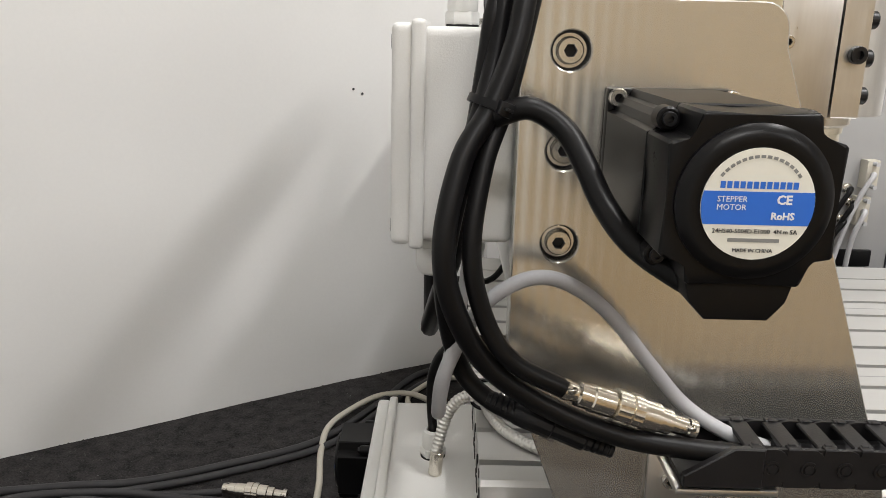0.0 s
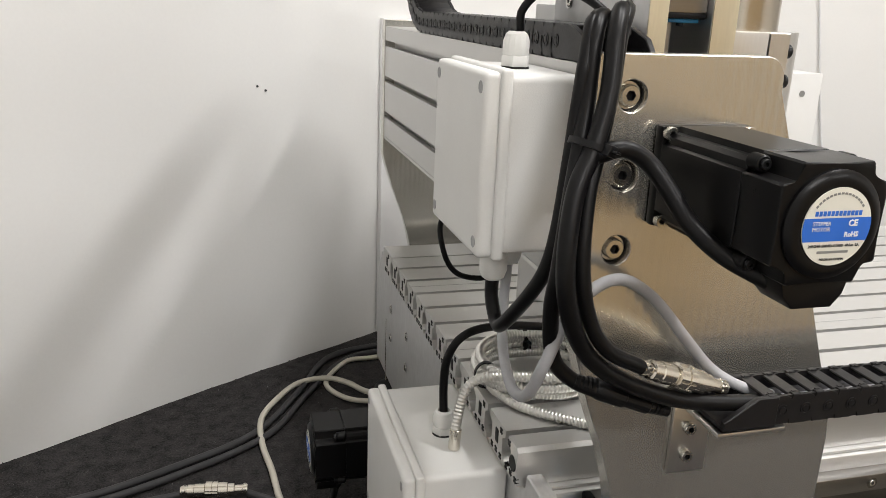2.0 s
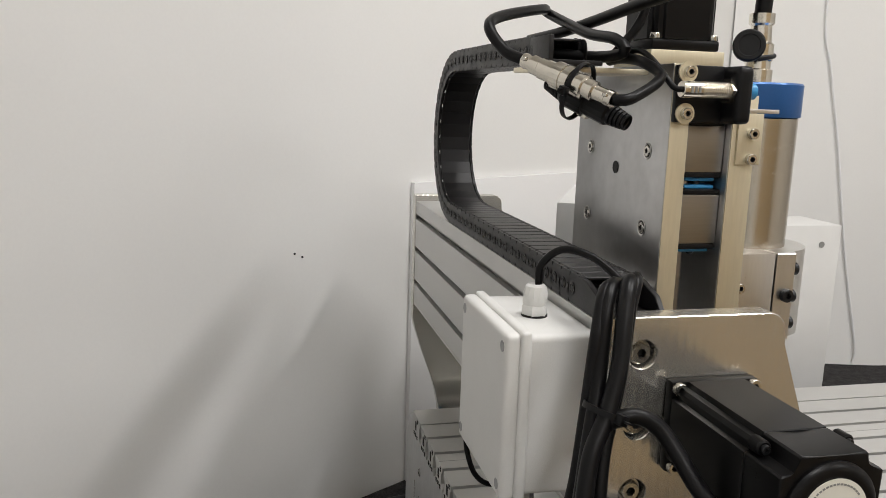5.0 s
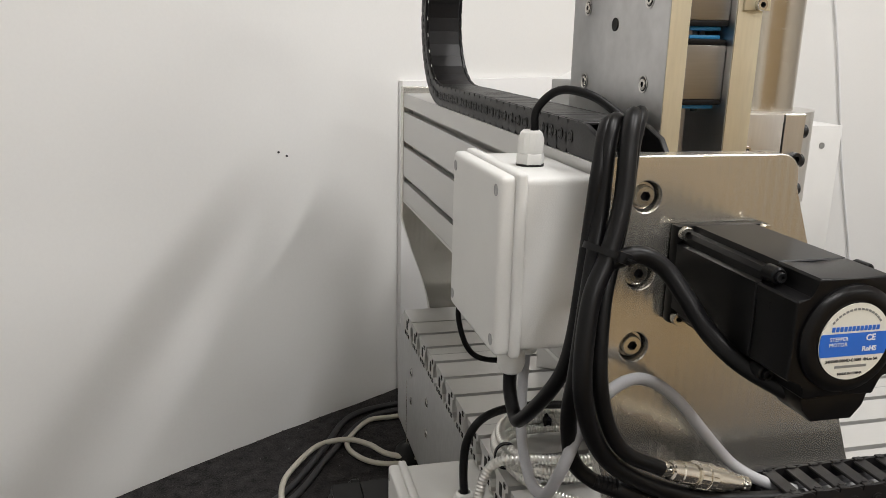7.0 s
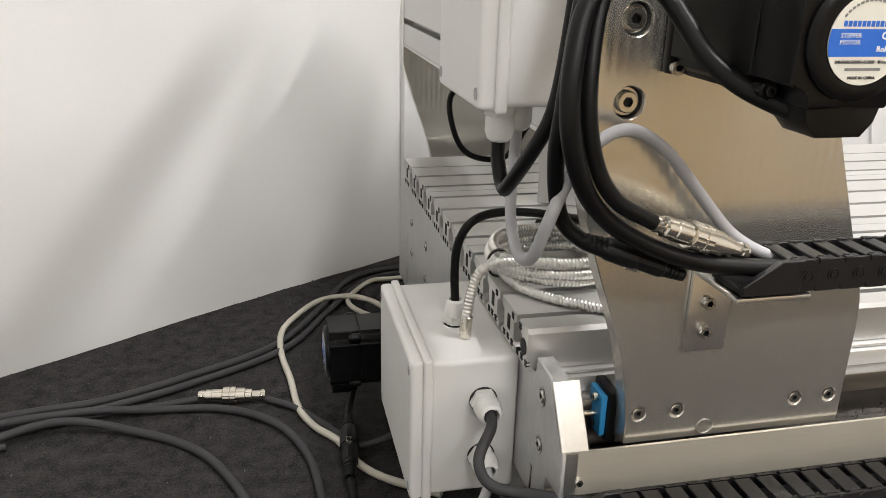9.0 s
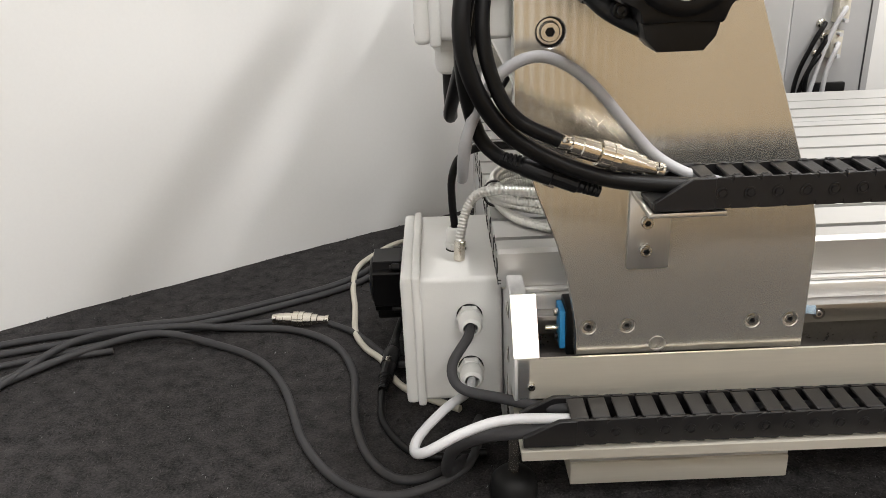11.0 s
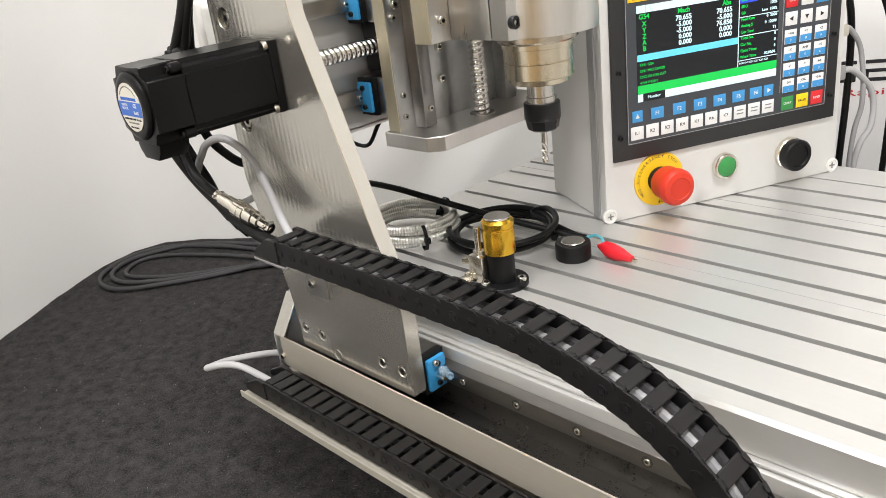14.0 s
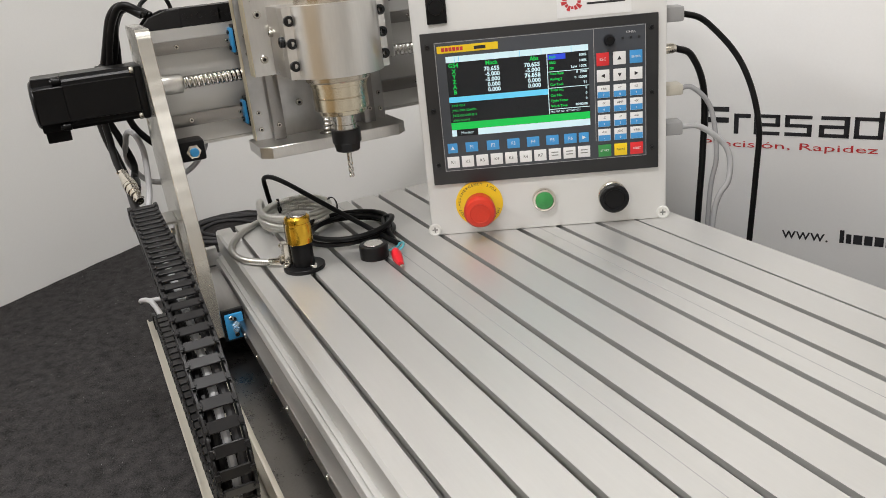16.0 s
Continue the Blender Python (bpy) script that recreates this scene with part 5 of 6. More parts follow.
def metal_plug(p0, p1, label, k=0.0082):
    """A round screw connector in two halves, knurled in the middle, with cable clamps."""
    p0, p1 = Vector(p0), Vector(p1)
    h, ax = (p1 - p0).length, (p1 - p0).normalized()
    ob = thing("inline_connector", (p0 + p1) / 2, label, "connector", "round metal connectors")
    part("rear_shell", lathe(B(), [(0.003, 0), (k * 0.62, 0), (k * 0.66, h * 0.03), (k * 0.6, h * 0.06), (k * 0.6, h * 0.1), (k * 0.8, h * 0.11), (k * 0.8, h * 0.2), (k * 0.88, h * 0.21), (k * 0.88, h * 0.36), (k * 0.7, h * 0.37)], p0, ax), NICKEL, ob)
    bm, n = B(), 40
    m = Matrix.Translation(p0) @ aim(ax)
    rings = [[bm.verts.new(m @ Vector(((r + (0.0003 if k2 % 2 else 0)) * math.cos(2 * math.pi * k2 / n), (r + (0.0003 if k2 % 2 else 0)) * math.sin(2 * math.pi * k2 / n), z * h))) for k2 in range(n)] for r, z in ((k * 0.7, 0.37), (k * 1.08, 0.375), (k * 1.08, 0.47), (k * 0.98, 0.475), (k * 0.98, 0.485), (k * 1.1, 0.49), (k * 1.1, 0.56), (k * 0.9, 0.565))]
    for a, b in zip(rings, rings[1:]):
        for q in range(n):
            bm.faces.new((a[q], a[(q + 1) % n], b[(q + 1) % n], b[q]))
    part("knurled_ring", bm, NICKEL, ob, angle=25)
    part("front_shell", lathe(B(), [(k * 0.8, h * 0.56), (k * 1.0, h * 0.565), (k * 1.0, h * 0.7), (k * 0.82, h * 0.71), (k * 0.82, h * 0.8), (k * 0.6, h * 0.81), (k * 0.6, h * 0.93), (k * 0.68, h * 0.94), (k * 0.66, h), (0.003, h)], p0, ax), NICKEL, ob)
    side = ax.cross(Z3).normalized()
    for t in (0.05, 0.95):
        for s in (-1, 1):
            bolt(BOLT_TINY, p0 + ax * h * t + side * s * k * 0.55 + Z3 * 0.001, (0, 0, 1), ob)
    return ob


def dark_plug(p0, p1, label, r=0.0065):
    """A black inline plug with ribbed sleeves and a bright latch."""
    p0, p1 = Vector(p0), Vector(p1)
    h, ax = (p1 - p0).length, (p1 - p0).normalized()
    ob = thing("inline_plug", (p0 + p1) / 2, label, "connector", "black inline plugs")
    prof = [(0.003, 0)]
    for i in range(5):
        prof += [(r * (0.6 + 0.05 * i), h * 0.04 * i), (r * (0.6 + 0.05 * i), h * (0.04 * i + 0.026)), (r * 0.55, h * (0.04 * i + 0.028))]
    prof += [(r * 0.85, h * 0.21), (r, h * 0.25), (r, h * 0.5), (r * 0.86, h * 0.51), (r * 0.86, h * 0.75), (r * 0.7, h * 0.77)]
    for i in range(5):
        prof += [(r * (0.72 - 0.04 * i), h * (0.78 + 0.04 * i)), (r * (0.7 - 0.04 * i), h * (0.78 + 0.04 * i + 0.026)), (r * 0.5, h * (0.78 + 0.04 * i + 0.03))]
    part("shell", lathe(B(), prof, p0, ax, 14), BLACK_PLASTIC, ob, angle=25)
    side = ax.cross(Z3).normalized()
    q = p0 + ax * h * 0.5
    m = Matrix.Translation(q) @ aim(ax)
    part("latch", box(B(), (-0.0028, -r * 1.05, -0.004), (0.0028, r * 1.05, 0.004), 0.0008), NICKEL, ob, m=m)
    return ob


metal_plug((-0.001, -0.0442, 0.2475), (0.0635, -0.0338, 0.2232), "round nickel-plated connector among the gantry cables", 0.0073)
metal_plug((-0.284, 0.3775, FL + 0.004), (-0.214, 0.367, FL + 0.004), "round nickel-plated connector lying on the carpet")
dark_plug((-0.034, -0.0285, 0.2345), (0.028, -0.036, 0.2115), "black inline plug below the gantry cables", 0.0068)
dark_plug((-0.131, 0.302, FL + 0.006), (-0.14, 0.2, FL + 0.005), "black inline plug lying on the carpet", 0.0092)


def cable_tie(c, normal, rx, ry, label):
    """A closed strap with a head and a cut tail."""
    ob = thing("cable_tie", c, label, "cable tie", "black cable ties")
    m = Matrix.Translation(c) @ aim(normal)
    bm, n = B(), 28
    rings = [[bm.verts.new(m @ Vector(((rx + d) * math.cos(2 * math.pi * k / n), (ry + d) * math.sin(2 * math.pi * k / n), z))) for k in range(n)] for d, z in ((0, -0.0018), (0.0011, -0.0018), (0.0011, 0.0018), (0, 0.0018), (0, -0.0018))]
    for a, b in zip(rings, rings[1:]):
        for k in range(n):
            bm.faces.new((a[k], a[(k + 1) % n], b[(k + 1) % n], b[k]))
    part("strap", bm, BLACK_PLASTIC, ob)
    part("head", box(B(), (-rx - 0.0055, -0.003, -0.003), (-rx + 0.0005, 0.003, 0.003), 0.0008), BLACK_PLASTIC, ob, m=m)
    part("tail", box(B(), (-rx - 0.0095, -0.0016, -0.0006), (-rx - 0.004, 0.0016, 0.0006), 0.0003), BLACK_PLASTIC, ob, m=m)
    return ob


cable_tie((-0.036, -0.0265, 0.3705), (0.35, 0.1, 0.93), 0.0125, 0.0105, "black cable tie round the gantry cables")


# ---- metal hose and the tool sensor ----
def coil(c, r, turns, rise, start, squash=1.0, wob=0.004):
    out = []
    for i in range(int(turns * 14) + 1):
        a = radians(start) + 2 * math.pi * i / 14
        rr = r + wob * math.sin(a * 0.37 + 1)
        out.append((c[0] + rr * math.cos(a), c[1] + rr * squash * math.sin(a), c[2] + rise * i / 14 + 0.001 * math.sin(a * 2.3)))
    return out


HOSE_R = 0.0039
hose = [(-0.058, 0.12, 0.108), (-0.0565, 0.1215, 0.125), (-0.05, 0.127, 0.147), (-0.04, 0.1255, 0.16), (-0.022, 0.119, 0.1645)]
loops = coil((0.022, 0.158, 0.1645), 0.05, 3.83, -0.0054, 250, 0.92, 0.0025)
tail_run = [(-0.014, 0.118, 0.1425), (0.012, 0.088, 0.142), (0.046, 0.066, 0.142), (0.085, 0.056, 0.142), (0.122, 0.062, 0.142), (0.15, 0.082, 0.143), (0.166, 0.098, 0.1455)]
hose_thing = thing("metal_hose", (0.022, 0.158, TOP), "coiled flexible stainless steel hose lying on the bed", "hose")
part("corrugated_tube", tube(B(), hose + loops + tail_run, HOSE_R, 14, 0.0006, (0.1, 0.0028)), HOSE_STEEL, hose_thing, angle=60)
part("end_sleeve", rod(B(), (-0.0582, 0.12, 0.1045), (-0.0568, 0.1212, 0.121), 0.0047, 18, 0.0004), NICKEL, hose_thing)
part("end_sleeve", rod(B(), (0.154, 0.0865, 0.1432), (0.166, 0.098, 0.1455), 0.0046, 18, 0.0004), NICKEL, hose_thing)
cable_tie((-0.026, 0.146, 0.153), (0.15, 1, 0.0), 0.0085, 0.0105, "black cable tie round the steel hose")
cable_tie((0.068, 0.134, 0.1535), (0.4, 0.9, 0.0), 0.0075, 0.0125, "black cable tie round the steel hose")
cable_tie((0.028, 0.206, 0.1535), (1, 0.1, 0.0), 0.0075, 0.0125, "black cable tie round the steel hose")

probe = thing("tool_sensor", (0.186, 0.119, TOP), "gold and black tool height sensor on a round base", "sensor")
PX, PY = 0.186, 0.119
part("base_disc", lathe(B(), [(0, 0), (0.0235, 0), (0.024, 0.0006), (0.024, 0.0042), (0.0235, 0.0048), (0, 0.0048)], (PX, PY, TOP), n=40), BLACK_PLASTIC, probe)
part("lower_barrel", lathe(B(), [(0, 0.0048), (0.0125, 0.0048), (0.0125, 0.0335), (0, 0.0335)], (PX, PY, TOP), n=36), BLACK_PLASTIC, probe)
part("gold_barrel", lathe(B(), [(0.0125, 0.0325), (0.0142, 0.0325), (0.0146, 0.033), (0.0146, 0.053), (0.0138, 0.0545), (0.0138, 0.0565), (0.0146, 0.0575), (0.0146, 0.0625), (0.0125, 0.0645), (0, 0.0645)], (PX, PY, TOP), n=40), GOLD, probe, "gold anodised barrel")
part("touch_disc", lathe(B(), [(0, 0.064), (0.0112, 0.064), (0.0118, 0.0648), (0.0118, 0.0665), (0.0112, 0.067), (0, 0.067)], (PX, PY, TOP), n=32), STEEL, probe)
part("outlet_block", box(B(), (PX - 0.022, PY - 0.0195, TOP + 0.0052), (PX - 0.006, PY - 0.009, TOP + 0.031), 0.0008), NICKEL, probe, "bright metal cable outlet block")
part("outlet_step", box(B(), (PX - 0.0225, PY - 0.012, TOP + 0.018), (PX - 0.012, PY - 0.004, TOP + 0.033), 0.0008), ALU, probe)
part("air_pin", rod(B(), (PX - 0.017, PY - 0.01, TOP + 0.031), (PX - 0.017, PY - 0.01, TOP + 0.056), 0.003, 16, 0.0005), NICKEL, probe)
part("hose_nipple", rod(B(), (PX - 0.0225, PY - 0.015, TOP + 0.0235), (PX - 0.0315, PY - 0.017, TOP + 0.0225), 0.003, 16, 0.0005), BRASS, probe)
part("hose_nipple", rod(B(), (PX - 0.022, PY - 0.017, TOP + 0.01), (PX - 0.027, PY - 0.02, TOP + 0.0085), 0.0045, 16, 0.0005), NICKEL, probe)
for a in (20, 140, 260):
    bolt(BOLT_MID, (PX + 0.019 * math.cos(radians(a)), PY + 0.019 * math.sin(radians(a)), TOP + 0.0048), (0, 0, 1), probe)

puck = thing("touch_plate", (0.207, 0.1985, TOP), "round black touch plate with a bright steel top", "sensor")
part("ring", lathe(B(), [(0, 0), (0.0165, 0), (0.017, 0.0006), (0.017, 0.0155), (0.016, 0.0168), (0.0118, 0.0168), (0.0118, 0.0155), (0, 0.0155)], (0.207, 0.1985, TOP), n=40), BLACK_PLASTIC, puck)
part("steel_top", lathe(B(), [(0, 0.0155), (0.0114, 0.0155), (0.0114, 0.0172), (0.0108, 0.0178), (0, 0.0178)], (0.207, 0.1985, TOP), n=36), STEEL, puck)

clip = thing("crocodile_clip", (0.247, 0.212, TOP), "red vinyl crocodile clip lying on the bed", "clip")
def clip_cover():
    bm, rings, n = B(), [], 12
    p0, ax = Vector((0.2225, 0.2175, TOP + 0.0085)), Vector((0.0435, -0.0093, -0.001))
    side = ax.cross(Z3).normalized()
    for t, w, h in ((0, 0.0015, 0.0015), (0.06, 0.0028, 0.0028), (0.25, 0.0052, 0.0078), (0.45, 0.006, 0.0083), (0.7, 0.0052, 0.0065), (0.95, 0.0034, 0.0034), (1.0, 0.003, 0.003)):
        rings.append([bm.verts.new(p0 + ax * t + side * w * math.cos(2 * math.pi * k / n) + Z3 * h * math.sin(2 * math.pi * k / n)) for k in range(n)])
    for a, b in zip(rings, rings[1:]):
        for k in range(n):
            bm.faces.new((a[k], a[(k + 1) % n], b[(k + 1) % n], b[k]))
    bm.faces.new(rings[0])
    bm.faces.new(rings[-1][::-1])
    return bm
part("cover", clip_cover(), CLIP_RED, clip)
part("jaw", box(B(), (0, -0.0018, -0.0012), (0.006, 0.0018, 0.0012), 0.0005), NICKEL, clip, m=Matrix.Translation((0.2655, 0.2083, TOP + 0.0072)) @ Matrix.Rotation(radians(-12), 4, "Z"))
ring = coil((0.116, 0.2, TOP + 0.0036), 0.052, 3.2, 0.0046, 20, 1.0, 0.004)
cable("black probe cable coiled on the bed", ring + [(0.118, 0.247, TOP + 0.013), (0.15, 0.238, TOP + 0.01), (0.19, 0.2335, TOP + 0.004)], 0.0033, CABLE_BLACK, step=0.004)
cable("thin cyan wire from the cable to the clip", [(0.196, 0.2345, TOP + 0.0045), (0.207, 0.236, TOP + 0.009), (0.219, 0.23, TOP + 0.0085), (0.2275, 0.2165, TOP + 0.0068)], 0.0014, CYAN)
cable("thin cyan wire from the cable to the touch plate", [(0.196, 0.2355, TOP + 0.0045), (0.204, 0.228, TOP + 0.004), (0.208, 0.215, TOP + 0.004)], 0.0014, CYAN)

# ---- plugs and cables on top of the vertical axis ----
metal_plug((-0.0370, 0.1430, 0.5730), (0.0070, 0.0820, 0.5460), "round nickel-plated connector strapped to the chain shelf", 0.0088)
dark_plug((-0.0180, 0.1400, 0.5580), (0.0220, 0.0850, 0.5300), "black inline plug strapped to the vertical axis", 0.0105)
UP = "cables on top of the vertical axis"
cable("black cable looping out of the upper connector", [(-0.0370, 0.1430, 0.5730), (-0.0490, 0.1570, 0.5810), (-0.0530, 0.1780, 0.6030), (0.012, 0.25, 0.622), (0.03, 0.28, 0.622), (0.034, 0.2, 0.6), (0.036, 0.15, 0.592), (0.038, 0.135, 0.582), (0.03, 0.165, 0.579), (0.0, 0.19, 0.582)], 0.0044, CABLE_BLACK, UP)
cable("black cable rising over the vertical axis", [(0.02, 0.3, 0.6), (0.032, 0.25, 0.604), (0.042, 0.2, 0.61), (0.05, 0.14, 0.617), (0.06, 0.06, 0.625), (0.08, 0.0, 0.64)], 0.0048, CABLE_BLACK, UP)
cable("black cable beside the upper motor", [(0.04, 0.16, 0.58), (0.06, 0.155, 0.61), (0.066, 0.156, 0.65), (0.068, 0.158, 0.69)], 0.0036, CABLE_BLACK, UP)
cable("thin black cable of the inductive sensor", [(0.066, YA - 0.0145, 0.5555), (0.059, YA - 0.014, 0.557), (0.052, YA + 0.002, 0.574), (0.048, YA + 0.02, 0.583), (0.044, 0.15, 0.581)], 0.0022, CABLE_BLACK, UP)
cable("black cable bundled at the connector", [(0.0070, 0.0820, 0.5460), (0.0190, 0.0780, 0.5480), (0.05, 0.1, 0.563), (0.046, 0.12, 0.574), (0.044, 0.15, 0.578), (0.042, 0.17, 0.577)], 0.004, CABLE_BLACK, UP)
cable("thick black spindle cable", [(SX, SY, 0.62), (SX + 0.002, SY, 0.66), (SX + 0.01, SY + 0.005, 0.75), (SX + 0.02, SY + 0.02, 0.95)], 0.0072, CABLE_BLACK, UP)
cable_tie((-0.0065, 0.1125, 0.5517), (0.0440, -0.0610, -0.0270), 0.016, 0.02, "black cable tie round the upper connectors")

# ---- the controller box ----
ctl = thing("controller_box", (0.2, 0.42, TOP), "white controller box with a lit screen, keypad and buttons", "controller")
E1, N1 = Vector((0.4604, 0.8877, 0)), Vector((0.8877, -0.4604, 0))
CM = Matrix.Translation((0.187, 0.281, TOP)) @ Matrix((E1, Z3, N1)).transposed().to_4x4()   # x along the front, y up, z out
W, HT, DP = 0.291, 0.305, 0.13
part("case", box(B(), (0.003, 0.0005, -DP), (W - 0.003, HT, -0.0125), 0.002), CABINET_WHITE, ctl, m=CM)
part("frame", box(B(), (0.0015, 0.0005, -0.0285), (W - 0.0015, HT + 0.001, -0.0145), 0.001), CABINET_GREY, ctl, m=CM)
part("front", box(B(), (0.002, 0.0002, -0.0125), (W - 0.004, HT + 0.002, 0), 0.0022), CABINET_WHITE, ctl, "white front plate with rounded corners", m=CM)
for x in (0.006, W - 0.008):
    for y in (0.0078, HT - 0.0055):
        sc = part("corner_screw", lathe(B(), [(0.0078, -0.002), (0.0078, 0.0012), (0.006, 0.0016), (0.0052, 0.0008), (0, 0.0008)], (x, y, 0), n=24), GLAND_WHITE, ctl, "round corner screw with a cross slot", m=CM)
        for w, h in ((0.0034, 0.0008), (0.0008, 0.0034)):
            part("slot", box(B(), (x - w, y - h, 0.0007), (x + w, y + h, 0.0012)), INK_GREY, sc, m=CM)
Y0 = 0.0655
bez = part("bezel", box(B(), (0.011, Y0, 0), (0.277, 0.2425, 0.004), 0.0008), PANEL_BLACK, ctl, "black metal bezel", m=CM)
for x in (0.0185, 0.2695):
    for y in (0.09, 0.155, 0.2275):
        placed("bolt", BOLT_DARK_SMALL, CM @ Matrix.Translation((x, y, 0.004)), bez)
part("keypad", box(B(), (0.026, Y0 + 0.016, 0.004), (0.263, 0.232, 0.0052), 0.0005), FACE_GREY, bez, m=CM)
for a, b in (((0.0265, Y0 + 0.0165), (0.2625, Y0 + 0.0171)), ((0.0265, 0.2309), (0.2625, 0.2315)), ((0.0265, 0.0825), (0.0271, 0.231)), ((0.2619, 0.0825), (0.2625, 0.231)), ((0.2045, 0.104), (0.2051, 0.231))):
    part("trim_line", box(B(), (a[0], a[1], 0.0051), (b[0], b[1], 0.0054)), CABINET_GREY, bez, m=CM)
tag = part("name_tag", box(B(), (0.029, 0.2195, 0.0051), (0.098, 0.2275, 0.0056)), KEY_YELLOW, bez, "yellow name tag", m=CM)
for i in range(6):
    part("print_bar", box(B(), (0.034 + i * 0.0042, 0.2215, 0.0055), (0.0374 + i * 0.0042, 0.2256, 0.0058)), INK_RED, tag, m=CM)
part("print_bar", box(B(), (0.071, 0.2215, 0.0055), (0.084, 0.225, 0.0058)), INK, tag, m=CM)

# the screen and what it shows
SX0, SX1, SY0, SY1 = 0.038, 0.1985, 0.1235, 0.2155
scr = part("screen", box(B(), (SX0, SY0, 0.0051), (SX1, SY1, 0.0057)), SCREEN_DARK, bez, "lit screen with green and white figures", m=CM)


def patch(x0, x1, y0, y1, material, lift=0.0001):
    return part("screen_area", box(B(), (SX0 + x0 * (SX1 - SX0), SY0 + y0 * (SY1 - SY0), 0.0057), (SX0 + x1 * (SX1 - SX0), SY0 + y1 * (SY1 - SY0), 0.0058 + lift)), material, scr, m=CM)


def show(text, x, y, size, material, align="CENTER", bold=0.0):
    at = CM @ Matrix.Translation((SX0 + x * (SX1 - SX0), SY0 + y * (SY1 - SY0), 0.006))
    return letters("screen_text", text, size, at, material, scr, align=align, bold=bold)


patch(0, 1, 0.925, 1.0, SCREEN_WHITE)
for x in (0.06, 0.09, 0.52, 0.67, 0.88):
    patch(x, x + 0.003, 0.925, 1.0, SCREEN_CYAN, 0.00015)
patch(0, 0.71, 0.43, 0.5, SCREEN_CYAN)
patch(0, 1, 0.085, 0.175, SCREEN_GREEN)
patch(0.19, 1, 0.0, 0.083, SCREEN_WHITE)
patch(0.0, 0.035, 0.0, 0.083, SCREEN_WHITE)
patch(0.708, 0.713, 0.18, 0.925, SCREEN_WHITE)
for y in (0.7, 0.5, 0.235):
    patch(0.713, 1, y, y + 0.008, SCREEN_WHITE)
patch(0.715, 0.84, 0.85, 0.915, SCREEN_BLUE)
show("G54", 0.05, 0.885, 0.0066, SCREEN_GREEN, bold=0.0002)
show("Mach", 0.32, 0.885, 0.0064, SCREEN_GREEN, bold=0.0002)
show("Abs", 0.62, 0.885, 0.0064, SCREEN_GREEN, bold=0.0002)
for i, (a, u, v) in enumerate((("X", "70.655", "70.655"), ("Y", "-5.000", "-5.000"), ("Z", "-5.000", "76.858"), ("A", "0.000", "0.000"), ("B", "0.000", "0.000"))):
    y = 0.812 - i * 0.064
    show(a, 0.05, y, 0.0064, SCREEN_GREEN, bold=0.0002)
    show(u, 0.375, y, 0.0066, SCREEN_WHITE, "RIGHT", 0.0002)
    show(v, 0.66, y, 0.0066, SCREEN_WHITE, "RIGHT", 0.0002)
for i, words in enumerate(("1:N1 G54", "2:N1 M03 S24000", "3:N2 G0 G90 G17", "4:N4 G43H1")):
    show(words, 0.015, 0.39 - i * 0.063, 0.0038, SCREEN_GREEN, "LEFT")
for i, (words, val) in enumerate((("FRO", "100%"), ("SRO", "100%"), ("G0", "Low  100%"), ("Feed Rate", "0  3000"), ("Analog S", "0  12000"), ("Cur Tool", "T1"), ("Total No.", "0"), ("Cur No.", "0"), ("Cycle Timer", "0"), ("Work Time", "00:00:00"))):
    y = 0.88 - i * 0.067
    show(words, 0.725, y, 0.0039, SCREEN_GREEN, "LEFT", 0.0001)
    show(val, 0.985, y, 0.0039, SCREEN_WHITE, "RIGHT", 0.0001)
show("M00 G49 G01 G17 G69 G21", 0.72, 0.208, 0.0029, SCREEN_WHITE, "LEFT")
show("Monitor", 0.112, 0.04, 0.0044, SCREEN_WHITE)


def key(x, y, w, h, material, words, ink, size=0.0042, split=None):
    k = part("key", box(B(), (x - w / 2, y - h / 2, 0.0051), (x + w / 2, y + h / 2, 0.0059), 0.0006, 2), material, bez, m=CM)
    if split:
        part("key_half", box(B(), (x - w / 2 + 0.0003, y - h / 2 + 0.0003, 0.0058), (x + w / 2 - 0.0003, y - 0.0001, 0.0061)), KEY_BLUE, k, m=CM)
        letters("key_legend", split, size, CM @ Matrix.Translation((x, y - h * 0.26, 0.0062)), KEY_WHITE, k)
        letters("key_legend", words, size, CM @ Matrix.Translation((x, y + h * 0.24, 0.006)), INK, k)
    elif words:
        letters("key_legend", words, size, CM @ Matrix.Translation((x, y, 0.006)), ink, k)
    return k


def arrow(x, y, turn, material, parent):
    pts = [Vector((0, 0.0026)), Vector((-0.0023, -0.0018)), Vector((0.0023, -0.0018))]
    r = Matrix.Rotation(radians(turn), 2)
    part("arrow", prism(B(), [(x + (r @ p).x, y + (r @ p).y) for p in pts], "xy", 0.0058, 0.0062), material, parent, m=CM)


for i in range(8):
    x = (0.037, 0.0595, 0.0845, 0.1085, 0.1315, 0.154, 0.175, 0.1905)[i]
    k = key(x, 0.1095, 0.0145 if 0 < i < 7 else 0.0115, 0.0115, KEY_BLUE, f"F{i}" if 0 < i < 7 else "", KEY_WHITE, 0.0055)
    if i in (0, 7):
        arrow(x, 0.1095, 0 if i == 0 else -90, KEY_WHITE, k)
for i in range(10):
    key(0.0365 + i * 0.0171, 0.0925, 0.0142, 0.0135, KEY_WHITE, f"K{i + 1}" if i < 7 else "", INK, 0.005)
for i in range(3):
    for j in range(2):
        part("print_bar", box(B(), (0.0365 + (7 + i) * 0.0171 - 0.004, 0.0905 + j * 0.0035, 0.0058), (0.0365 + (7 + i) * 0.0171 + 0.004, 0.0917 + j * 0.0035, 0.0061)), INK_GREY, bez, m=CM)
